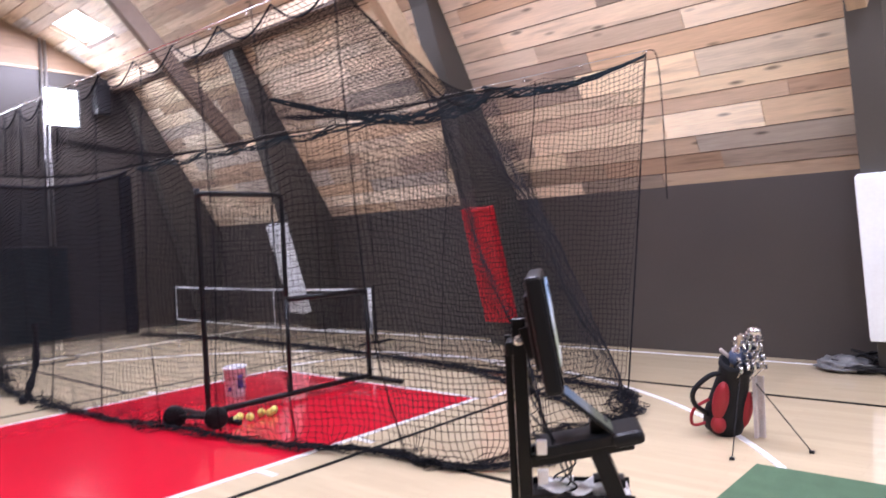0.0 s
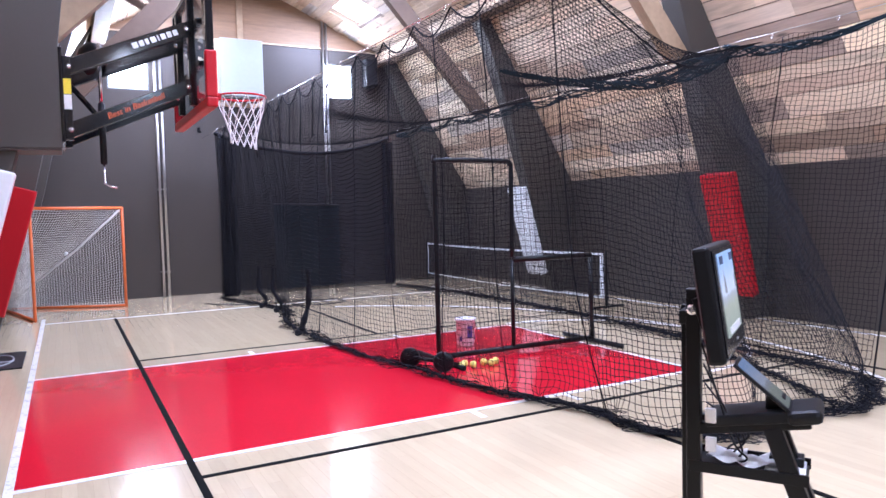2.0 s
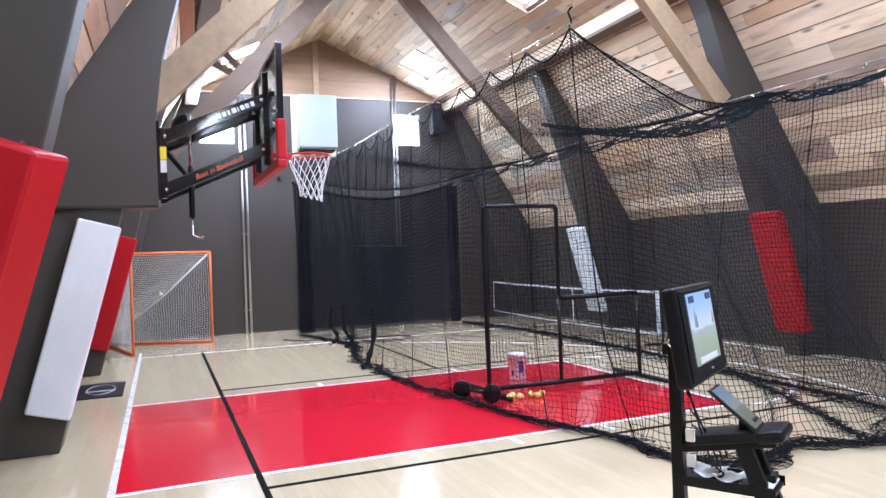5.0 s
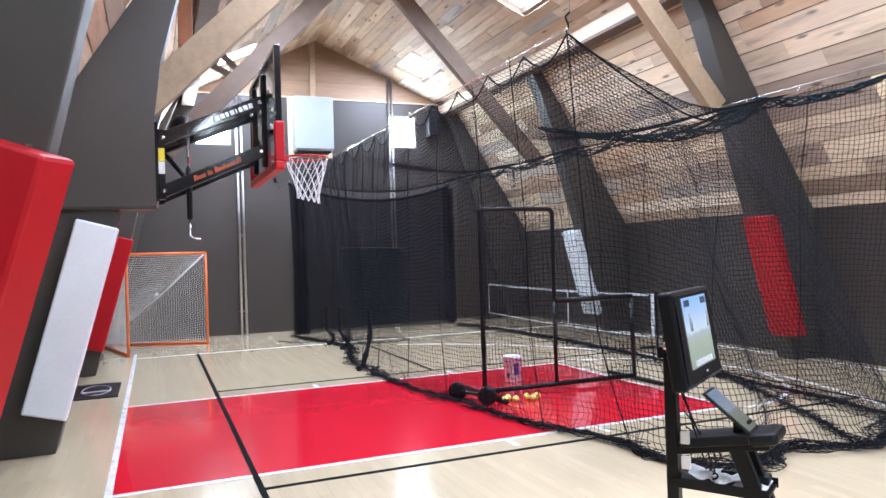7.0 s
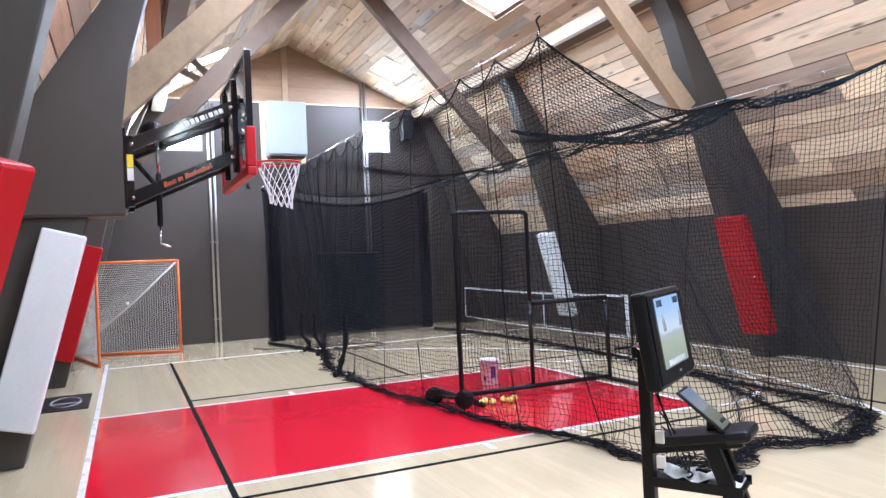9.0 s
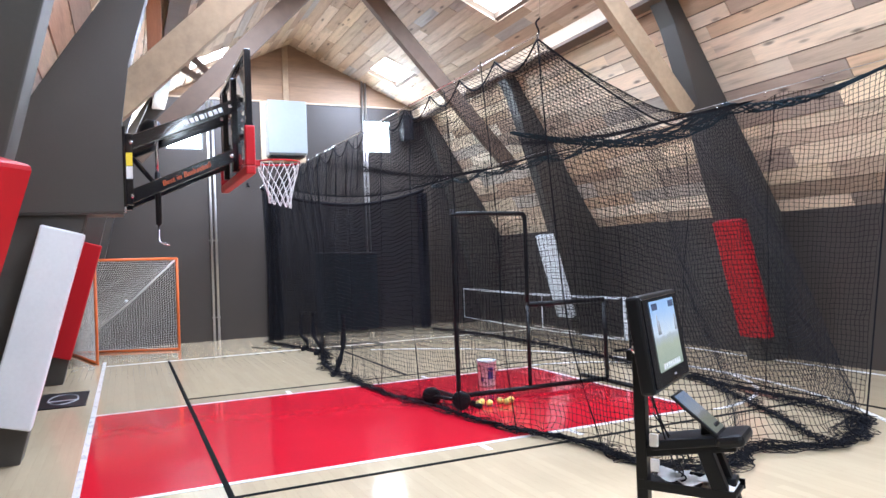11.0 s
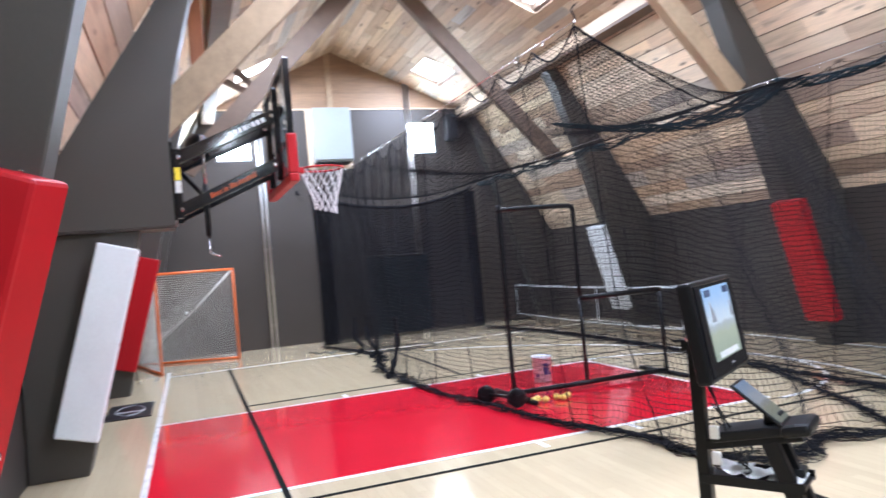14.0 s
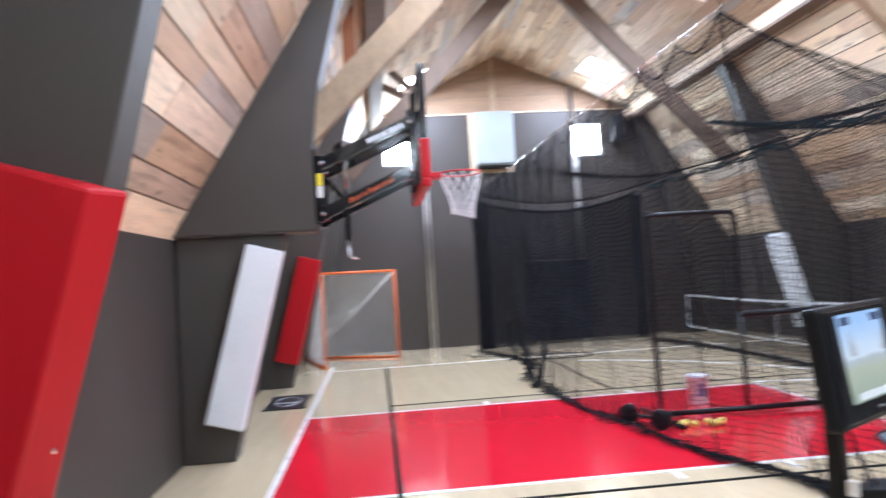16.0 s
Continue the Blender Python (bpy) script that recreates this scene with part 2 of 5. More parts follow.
def screen_material(name, strength):
    """A lit display: pale sky over a green fairway."""
    m = bpy.data.materials.new(name)
    m.use_nodes = True
    n, l = m.node_tree.nodes, m.node_tree.links
    b = n["Principled BSDF"]
    tc = n.new("ShaderNodeTexCoord")
    sep = n.new("ShaderNodeSeparateXYZ")
    l.new(tc.outputs["Generated"], sep.inputs[0])
    noise_t = n.new("ShaderNodeTexNoise")
    noise_t.inputs["Scale"].default_value = 5
    l.new(tc.outputs["Generated"], noise_t.inputs["Vector"])
    add = n.new("ShaderNodeMath")
    add.operation = "MULTIPLY_ADD"
    add.inputs[1].default_value = 0.22
    l.new(noise_t.outputs[0], add.inputs[0])
    l.new(sep.outputs["Z"], add.inputs[2])
    cr = n.new("ShaderNodeValToRGB")
    e = cr.color_ramp.elements
    e[0].position, e[0].color = 0.1, (0.38, 0.44, 0.36, 1)
    e[1].position, e[1].color = 1.0, (0.42, 0.62, 0.95, 1)
    for p, c in ((0.45, (0.50, 0.54, 0.42, 1)), (0.58, (0.52, 0.56, 0.60, 1)), (0.64, (0.75, 0.82, 0.92, 1))):
        x = e.new(p)
        x.color = c
    l.new(add.outputs[0], cr.inputs[0])
    l.new(cr.outputs[0], b.inputs["Emission Color"])
    b.inputs["Base Color"].default_value = (0.01, 0.01, 0.012, 1)
    b.inputs["Emission Strength"].default_value = strength
    b.inputs["Roughness"].default_value = 0.15
    return m


SCREEN = screen_material("lit_display", 0.92)
TABLET = screen_material("lit_tablet", 0.34)

# ---- builders ----


def mesh_of(name, bm, mat):
    me = bpy.data.meshes.new(name)
    bm.to_mesh(me)
    bm.free()
    me.materials.append(mat)
    return me


def part(name, bm, mat, parent=None, label="", smooth=False):
    ob = new(name, mesh_of(name, bm, mat))
    if smooth:
        for p in ob.data.polygons:
            p.use_smooth = True
    if parent is not None:
        ob.parent = parent
    return tagged(ob, label)


def thing(name, label, category, group="", kind="", at=(0, 0, 0)):
    ob = new(name)
    ob.location = at
    ob.empty_display_size = 0.1
    return tagged(ob, label, category, group, kind)


def box(lo, hi, bevel=0.0, bm=None, m=None):
    bm = bm or bmesh.new()
    v = bmesh.ops.create_cube(bm, size=1)["verts"]
    lo, hi = Vector(lo), Vector(hi)
    for p in v:
        p.co = Vector(((p.co[i] + 0.5) * (hi[i] - lo[i]) + lo[i] for i in range(3)))
    if bevel:
        es = list({e for p in v for e in p.link_edges})
        v = bmesh.ops.bevel(bm, geom=es, offset=bevel, segments=2, profile=0.5, affect="EDGES")["verts"]
    if m is not None:
        bmesh.ops.transform(bm, matrix=m, verts=v)
    return bm


def prism(pts, y0, y1, bevel=0.0, bm=None):
    """A polygon of (x, z) points drawn out from y0 to y1."""
    bm = bm or bmesh.new()
    a = [bm.verts.new((x, y0, z)) for x, z in pts]
    b = [bm.verts.new((x, y1, z)) for x, z in pts]
    bm.faces.new(a)
    bm.faces.new(b[::-1])
    for i in range(len(pts)):
        j = (i + 1) % len(pts)
        bm.faces.new((a[j], a[i], b[i], b[j]))
    bmesh.ops.recalc_face_normals(bm, faces=bm.faces)
    if bevel:
        bmesh.ops.bevel(bm, geom=list(bm.edges), offset=bevel, segments=2, profile=0.5, affect="EDGES")
    return bm


def beam(p0, p1, w, h, bevel=0.006, bm=None):
    """A square bar from p0 to p1, w wide sideways and h high."""
    p0, p1 = Vector(p0), Vector(p1)
    d = p1 - p0
    m = Matrix.Translation(p0) @ d.to_track_quat("Y", "Z").to_matrix().to_4x4()
    return box((-w / 2, 0, -h / 2), (w / 2, d.length, h / 2), bevel, bm, m)


def tube(pts, r, sides=8, closed=False, bm=None):
    """A round bar along points."""
    bm = bm or bmesh.new()
    pts = [Vector(p) for p in pts]
    n, rings, up = len(pts), [], None
    for i, p in enumerate(pts):
        a = pts[i - 1] if i or closed else p
        b = pts[(i + 1) % n] if i < n - 1 or closed else p
        d = (b - a).normalized()
        if up is None:
            up = d.orthogonal().normalized()
        up = (up - d * up.dot(d))
        up = up.normalized() if up.length > 1e-6 else d.orthogonal().normalized()
        side = d.cross(up)
        rad = r[i] if isinstance(r, (list, tuple)) else r
        rings.append([bm.verts.new(p + (up * math.cos(k * math.tau / sides) + side * math.sin(k * math.tau / sides)) * rad) for k in range(sides)])
    for i in range(n if closed else n - 1):
        q, s = rings[i], rings[(i + 1) % n]
        for k in range(sides):
            bm.faces.new((q[k], q[(k + 1) % sides], s[(k + 1) % sides], s[k]))
    if not closed:
        bm.faces.new(rings[0][::-1])
        bm.faces.new(rings[-1])
    bmesh.ops.recalc_face_normals(bm, faces=bm.faces)
    return bm


def lathe(profile, sides=20, at=(0, 0, 0), axis=None, bm=None):
    """A body turned from (radius, height) points."""
    bm = bm or bmesh.new()
    rot = Vector(axis).to_track_quat("Z", "Y").to_matrix() if axis else Matrix.Identity(3)
    rings = [[bm.verts.new(Vector(at) + rot @ Vector((max(r, 1e-4) * math.cos(k * math.tau / sides), max(r, 1e-4) * math.sin(k * math.tau / sides), z))) for k in range(sides)] for r, z in profile]
    for q, s in zip(rings, rings[1:]):
        for k in range(sides):
            bm.faces.new((q[k], q[(k + 1) % sides], s[(k + 1) % sides], s[k]))
    bm.faces.new(rings[0][::-1])
    bm.faces.new(rings[-1])
    bmesh.ops.recalc_face_normals(bm, faces=bm.faces)
    return bm


def smooth_path(pts, steps=8):
    pts = [Vector(p) for p in pts]
    out = []
    for i in range(len(pts) - 1):
        a, b, c, d = pts[max(0, i - 1)], pts[i], pts[i + 1], pts[min(len(pts) - 1, i + 2)]
        for k in range(steps):
            t = k / steps
            out.append(0.5 * (2 * b + (c - a) * t + (2 * a - 5 * b + 4 * c - d) * t * t + (3 * b - a - 3 * c + d) * t ** 3))
    return out + [pts[-1]]


def net_mesh(name, surface, us, vs, r, mat, along=2):
    """Cords of a net over a surface(u, v), u and v from 0 to 1: us meshes by vs, each cord a thin three-sided bar."""
    nu, nv = us * along + 1, vs * along + 1
    g = np.array([[surface(i / (nu - 1), j / (nv - 1)) for j in range(nv)] for i in range(nu)])
    verts, faces = [], []

    def cord(p):
        d = np.gradient(p, axis=0)
        d /= np.linalg.norm(d, axis=1)[:, None] + 1e-9
        a = np.cross(d, (0.31, 0.52, 0.79))
        a /= np.linalg.norm(a, axis=1)[:, None] + 1e-9
        b = np.cross(d, a)
        base = len(verts)
        for k in range(3):
            ang = k * math.tau / 3
            verts.extend((p + r * (a * math.cos(ang) + b * math.sin(ang))).tolist())
        n = len(p)
        for k in range(3):
            k2 = (k + 1) % 3
            faces.extend([(base + k * n + i, base + k * n + i + 1, base + k2 * n + i + 1, base + k2 * n + i) for i in range(n - 1)])

    for j in range(0, nv, along):
        cord(g[:, j])
    for i in range(0, nu, along):
        cord(g[i, :])
    me = bpy.data.meshes.new(name)
    me.from_pydata(verts, [], faces)
    me.materials.append(mat)
    return me


def net_part(name, surface, us, vs, r, mat, parent, label="", along=2):
    ob = new(name, net_mesh(name, surface, us, vs, r, mat, along))
    ob.parent = parent
    return tagged(ob, label)


def wob(x, y, z, s=1.0, a=0.05):
    return a * np.array(noise.noise_vector(Vector((x * s, y * s, z * s))))


# ---- structure ----
ob = part("floor", box((XL - 0.2, YB - 0.2, -0.15), (XR + 0.2, YF + 0.2, 0.0)), MAPLE)
tagged(ob, "glossy pale maple sports floor with painted court lines", "floor", kind="structure")


def line(name, lo, hi, mat, z0=0.0, z1=0.004, label=""):
    ob = part(name, box((lo[0], lo[1], z0), (hi[0], hi[1], z1)), mat)
    return tagged(ob, label, "floor marking", "court markings", "structure")


def arc_line(name, c, r, a0, a1, w, mat, z1, label):
    bm = bmesh.new()
    n = 64
    rows = []
    for i in range(n + 1):
        a = radians(a0 + (a1 - a0) * i / n)
        rows.append([bm.verts.new((c[0] + q * math.cos(a), c[1] + q * math.sin(a), z)) for q, z in ((r, 0), (r, z1), (r + w, z1), (r + w, 0))])
    for p, q in zip(rows, rows[1:]):
        for k in range(3):
            bm.faces.new((p[k], p[k + 1], q[k + 1], q[k]))
    bmesh.ops.recalc_face_normals(bm, faces=bm.faces)
    return tagged(part(name, bm, mat), label, "floor marking", "court markings", "structure")


LX, LY = 5.74, 3.31
line("painted_lane", (0, 0), (LX, LY), RED_FLOOR, label="glossy red painted basketball lane on the maple floor")
line("baseline", (-0.055, -5.4), (0.0, 8.35), WHITE_LINE, label="white painted baseline beside the red lane")
line("lane_line", (0, -0.055), (LX, 0), WHITE_LINE, label="white border line of the red lane")
line("lane_line", (0, LY), (LX, LY + 0.055), WHITE_LINE, label="white border line of the red lane")
line("free_throw_line", (LX, -0.055), (LX + 0.055, LY + 0.055), WHITE_LINE, label="white free-throw line closing the red lane")
for x in (2.2, 3.15, 4.1):
    for y0, y1 in ((-0.25, -0.055), (LY + 0.055, LY + 0.25)):
        if not (x == 2.2 and y0 < 0):
            line("lane_mark", (x, y0), (x + 0.05, y1), WHITE_LINE, label="short white lane space mark")
arc_line("free_throw_circle", (LX + 0.03, LY / 2), 1.78, -88, 88, 0.05, WHITE_LINE, 0.004, "white half circle at the free-throw line")
arc_line("three_point_line", (1.83, LY / 2), 5.75, -63, 63, 0.05, WHITE_LINE, 0.006, "white three-point arc on the maple floor")
line("sideline", (XR - 0.3, YB + 1), (XR - 0.245, 8.3), WHITE_LINE, label="white sideline along the dark wall")
line("end_line", (0, 7.72), (XR - 0.3, 7.755), WHITE_LINE, z1=0.005, label="thin white line across the far floor")
line("pickleball_line", (0.982, -5.0), (1.028, 7.72), BLACK_LINE, 0.0, 0.0065, "black pickleball sideline crossing the red lane")
line("pickleball_line", (7.192, -5.0), (7.238, 7.72), BLACK_LINE, 0.0, 0.0065, "black pickleball sideline on the maple floor")
line("pickleball_line", (1.028, -0.40), (7.192, -0.354), BLACK_LINE, 0.0, 0.005, "black non-volley line beside the red lane")
line("pickleball_line", (1.028, 3.742), (7.192, 3.788), BLACK_LINE, 0.0, 0.005, "black non-volley line beyond the red lane")
line("pickleball_line", (3.952, -5.0), (3.998, -0.40), BLACK_LINE, 0.0, 0.005, "black centre line on the maple floor")
line("pickleball_line", (3.952, 3.788), (3.998, 7.72), BLACK_LINE, 0.0, 0.005, "black centre line on the maple floor")

# side walls, far wall with two windows, back wall with two added for light
for side, x0, x1 in (("left", XL - 0.2, XL), ("right", XR, XR + 0.2)):
    tagged(part("wall_" + side, box((x0, YB - 0.2, 0), (x1, YF, KNEE)), DARK), "dark brown-grey painted side wall below sloping boards", "wall", kind="structure")
bm = bmesh.new()
xs = [XL - 0.2, 1.22, 1.99, 5.70, 6.40, XR + 0.2]
for i in range(5):
    a, b = xs[i], xs[i + 1]
    if i in (1, 3):
        box((a, YB - 0.2, 0), (b, YB, 4.25), bm=bm)
        box((a, YB - 0.2, 5.0), (b, YB, 5.36), bm=bm)
    else:
        box((a, YB - 0.2, 0), (b, YB, 5.36), bm=bm)
prism([(XC - KD[-1] - 0.2, 5.36), (XC + KD[1] + 0.2, 5.36), (XC, RZ + 0.1)], YB - 0.2, YB, bm=bm)
tagged(part("wall_back", bm, DARK), "dark painted end wall, with two unseen windows added for light", "wall", kind="structure")
WINS = ((1.22, 1.99, 4.22, 4.98), (5.70, 6.40, 4.27, 5.06))
bm = bmesh.new()
xs = [XL - 0.2, 1.22, 1.99, 5.70, 6.40, XR + 0.2]
for i in range(5):
    a, b = xs[i], xs[i + 1]
    if i in (1, 3):
        w = WINS[0 if i == 1 else 1]
        box((a, YF, 0), (b, YF + 0.2, w[2]), bm=bm)
        box((a, YF, w[3]), (b, YF + 0.2, 5.36), bm=bm)
    else:
        box((a, YF, 0), (b, YF + 0.2, 5.36), bm=bm)
tagged(part("wall_far", bm, DARK), "dark grey-brown far gable wall with two small windows", "wall", kind="structure")
# the unseen pair in the back wall is added as fill light
for k, (x0, x1, z0, z1, wy, s) in enumerate([(*w, YF, 1) for w in WINS] + [(*w, YB, -1) for w in ((1.22, 1.99, 4.25, 5.0), (5.70, 6.40, 4.25, 5.0))]):
    w = thing("window_%d" % (k + 1), "small square window with white frame and blazing daylight, unseen back pair added for light", "window", kind="structure", at=(x0, wy, z0))
    y0, y1 = sorted((s * 0.02, s * 0.1))
    for lo, hi in (((0, 0), (0.04, z1 - z0)), ((x1 - x0 - 0.04, 0), (x1 - x0, z1 - z0)), ((0.04, 0), (x1 - x0 - 0.04, 0.04)), ((0.04, z1 - z0 - 0.04), (x1 - x0 - 0.04, z1 - z0))):
        part("window_frame", box((lo[0], y0, lo[1]), (hi[0], y1, hi[1]), 0.004), WHITE_BOX, w)
    y0, y1 = sorted((s * 0.07, s * 0.08))
    part("pane", box((0.04, y0, 0.04), (x1 - x0 - 0.04, y1, z1 - z0 - 0.04)), WINDOW_GLOW, w)
# gable boards above the trim
gable = thing("gable", "pale pine boarded gable above the dark wall", "wall", kind="structure", at=(0, YF, 0))
part("backing", prism([(XC - KD[-1] - 0.2, 5.36), (XC + KD[1] + 0.2, 5.36), (XC, RZ + 0.1)], 0.03, 0.2), DARK, gable)
part("trim", box((XC - KD[-1] - 0.1, -0.03, 5.36), (XC + KD[1] + 0.1, 0.02, 5.39), 0.004), TRIM, gable, "thin pine trim strip")
z = 5.395
while z < RZ - 0.03:
    zt = min(z + 0.359, RZ)
    w0, w1 = (RZ - z) / (RZ - KZ), max(0.006, (RZ - zt) / (RZ - KZ))
    part("board", prism([(XC - w0 * KD[-1], z), (XC + w0 * KD[1], z), (XC + w1 * KD[1], zt - 0.001), (XC - w1 * KD[-1], zt - 0.001)], 0.0, 0.028), GABLE, gable)
    z += 0.36
part("king_post", box((XC - 0.16, -0.03, 5.395), (XC - 0.03, -0.002, RZ - 0.06), 0.005), BEAM_L, gable, "upright pine batten")

# roof: shell with skylights, boards under it


def roof_shell(side):
    s = -1 if side == "left" else 1
    bm = bmesh.new()
    KX = KD[s]
    t = 0.14
    lo = [(XC + s * WD[s], KNEE), (XC + s * KX, KZ)]
    prism([lo[0], lo[1], (lo[1][0] + s * t, lo[1][1] + t), (lo[0][0] + s * 0.18, lo[0][1])], YB - 0.2, YF + 0.2, bm=bm)
    d0, d1 = SKY_X - 0.36, SKY_X + 0.36
    zz = lambda d: RZ - (RZ - KZ) * d / KX
    strips = [(0, d0), (d1, KX)]
    for a, b in strips:
        prism([(XC + s * a, zz(a)), (XC + s * b, zz(b)), (XC + s * b, zz(b) + t), (XC + s * a, zz(a) + t)], YB - 0.2, YF + 0.2, bm=bm)
    edges = [YB - 0.2] + [e for y in SKY_Y for e in (y - 0.62, y + 0.62)] + [YF + 0.2]
    for a, b in zip(edges[::2], edges[1::2]):
        prism([(XC + s * d0, zz(d0)), (XC + s * d1, zz(d1)), (XC + s * d1, zz(d1) + t), (XC + s * d0, zz(d0) + t)], a, b, bm=bm)
    ob = part("roof_" + side, bm, BEAM)
    tagged(ob, "timber roof shell with skylight openings", "roof", kind="structure")
    for y in SKY_Y:
        w = thing("skylight", "bright rooflight set in the boarded ceiling", "skylight", "skylights", "structure", at=(XC + s * SKY_X, y, zz(SKY_X)))
        dz = lambda d: zz(SKY_X + d) - zz(SKY_X)
        part("pane", prism([(s * -0.36, dz(-0.36) + 0.11), (s * 0.36, dz(0.36) + 0.11), (s * 0.36, dz(0.36) + 0.12), (s * -0.36, dz(-0.36) + 0.12)], -0.62, 0.62), SKY_GLOW, w)


roof_shell("left"), roof_shell("right")
tagged(part("ridge_cap", prism([(XC - 0.2, RZ + 0.05), (XC + 0.2, RZ + 0.05), (XC, RZ + 0.25)], YB - 0.2, YF + 0.2), PLY), "timber ridge of the roof", "roof", kind="structure")
rng = random.Random(5)
for side in ("left", "right"):
    s = -1 if side == "left" else 1
    verts, faces = [], []
    KX = KD[s]
    slope = math.hypot(KX, RZ - KZ)
    ux, uz = s * KX / slope, -(RZ - KZ) / slope
    nx, nz = -s * (RZ - KZ) / slope, -KX / slope
    w, d = 0.2, 0.0
    while d + 0.05 < slope:
        y = YB
        hw = min(w, slope - d) - 0.008
        run = d * KX / slope
        while y < YF:
            y2 = min(YF, y + rng.uniform(0.7, 1.9))
            segs = [(y, y2)]
            if run + 0.12 > SKY_X - 0.36 and run < SKY_X + 0.36:
                for c in SKY_Y:
                    segs = [q for a, b in segs for q in ((a, min(b, c - 0.62)), (max(a, c + 0.62), b)) if q[1] - q[0] > 0.02]
            th = rng.uniform(0.014, 0.026)
            for a, b in segs:
                base = len(verts)
                for q in (d, d + hw):
                    for yy in (a + 0.0015, b - 0.0015):
                        for h in (0.0, th):
                            verts.append((XC + ux * q + nx * h, yy, RZ + uz * q + nz * h))
                f = base
                faces += [(f, f + 1, f + 3, f + 2), (f + 4, f + 6, f + 7, f + 5), (f, f + 4, f + 5, f + 1), (f + 2, f + 3, f + 7, f + 6), (f + 1, f + 5, f + 7, f + 3)]
            y = y2
        d += w
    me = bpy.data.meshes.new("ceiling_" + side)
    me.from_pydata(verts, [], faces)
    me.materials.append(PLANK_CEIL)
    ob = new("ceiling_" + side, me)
    tagged(ob, "upper ceiling of mixed reclaimed pine boards", "ceiling", kind="structure")

# ---- roof frames, pads and hoop panel ----
LEG_R = [(-1.01, 0.0), (-0.53, 0.0), (0.05, 2.1), (0.47, 3.5), (0.90, 4.75), (1.22, 5.36), (0.95, 5.28), (-1.0, 2.15)]
LEG_L = [(-1.01, 0.0), (-0.53, 0.0), (0.03, 2.1), (0.36, 3.5), (0.66, 4.55), (1.0, 5.36), (0.93, 5.28), (-1.0, 2.15)]
for y in FRAMES + (YF - 0.42, -7.6):
    f = thing("roof_frame", "dark grey tapered roof frame with timber braces", "frame", "roof frames", at=(0, y, 0))
    part("column", prism(LEG_L, 0, 0.20 if y == FRAMES[0] else FT, 0.008), GREY, f)
    yr = {FRAMES[0]: -0.30, FRAMES[1]: 0.24}.get(y, 0.0)
    part("column", prism([(MX - x, z) for x, z in LEG_R], yr, yr + FT, 0.008), GREY, f)
    if y < YF - 1:
        if y < 5:
            part("brace", beam((0.22, 0.15, 3.13), (3.54, 0.15, 6.48), 0.16, 0.30), BEAM_L, f, "rough-sawn timber brace")
            part("brace", beam((7.56, yr + 0.15, 3.56), (5.28, yr + 0.15, 6.16), 0.16, 0.28), BEAM_L, f, "rough-sawn timber brace")
        else:
            part("brace", beam((0.52, -0.155, 3.365), (3.615, -0.155, 6.62), 0.15, 0.30), BEAM, f, "rough-sawn timber brace")
            part("brace", beam((7.30, FT / 2 + 0.02, 3.35), (4.28, FT / 2 + 0.02, 6.60), 0.15, 0.28), BEAM, f, "rough-sawn timber brace")


def pad(x_of, y0, y1, width, mat, label, cut=0.0, z0=0.36, z1=2.02):
    """A padded sleeve along the leaning inner edge of a column."""
    a, b = Vector((x_of(z0), z0)), Vector((x_of(z1), z1))
    d = (b - a).normalized()
    q = Vector((-d.y, d.x)) * width
    if x_of(0) > XC:
        q = -q
    p = thing("wall_pad", label, "wall pad", "column pads", at=(0, y0, 0))
    bm = prism([tuple(a), tuple(b), tuple(b + q), tuple(a + q)], 0, y1 - y0, 0.018)
    if cut:
        for v in bm.verts:
            line = a.x + (b.x - a.x) * (v.co.z - a.y) / (b.y - a.y) - 0.2
            if v.co.x > line and v.co.y < (y1 - y0) / 2:
                v.co.x -= cut
    part("cover", bm, mat, p, smooth=False)
    for t in (0.25, 0.75):
        c = b + q * t
        part("stud", lathe([(0.010, 0), (0.010, 0.003), (0.005, 0.006)], 10, (c.x, (y1 - y0) * 0.5, c.y), (d.x, 0, d.y)), CHROME, p)
    c = b.lerp(a, 0.5)
    part("eyelet", lathe([(0.012, 0), (0.012, 0.004), (0.006, 0.006)], 10, (c.x, 0.03, c.y), (-1 if x_of(0) > XC else 1, 0, 0)), CHROME, p)


leg_x = lambda z: -0.53 + 0.58 / 2.1 * z + 0.02
leg_r = lambda z: MX - leg_x(z) - 0.13
leg_f = lambda z: leg_r(z) - 0.12
pad(lambda z: 0.095 + 0.283 * (z - 2.02), FRAMES[0] - 0.13, FRAMES[0] + 0.012, 0.52, RED_VINYL, "red vinyl pad on a leaning dark column", cut=0.07)
pad(leg_x, FRAMES[1] - 0.15, FRAMES[1] - 0.002, 0.36, WHITE_VINYL, "white vinyl pad on a leaning dark column", z0=0.305, z1=1.99)
pad(leg_x, FRAMES[2] - 0.15, FRAMES[2] - 0.002, 0.37, RED_VINYL, "red vinyl pad on a leaning dark column")
pad(leg_r, FRAMES[0] - 0.40, FRAMES[0] + 0.03, 0.15, WHITE_VINYL, "white vinyl pad on a leaning dark column")
pad(leg_r, FRAMES[1] - 0.06, FRAMES[1] + 0.44, 0.15, RED_VINYL, "red vinyl pad on a leaning dark column")
pad(leg_f, FRAMES[2] - 0.1, FRAMES[2] + 0.38, 0.15, WHITE_VINYL, "white vinyl pad on a leaning dark column")
panel = thing("mounting_panel", "large dark grey boxed panel on a roof frame carrying the hoop", "panel", at=(0, FRAMES[1], 0))
OUTLINE = [(-1.0, 2.19), (0.36, 2.19), (0.36, 3.0), (0.43, 3.55), (0.68, 4.50), (1.02, 5.34), (0.92, 5.25)]
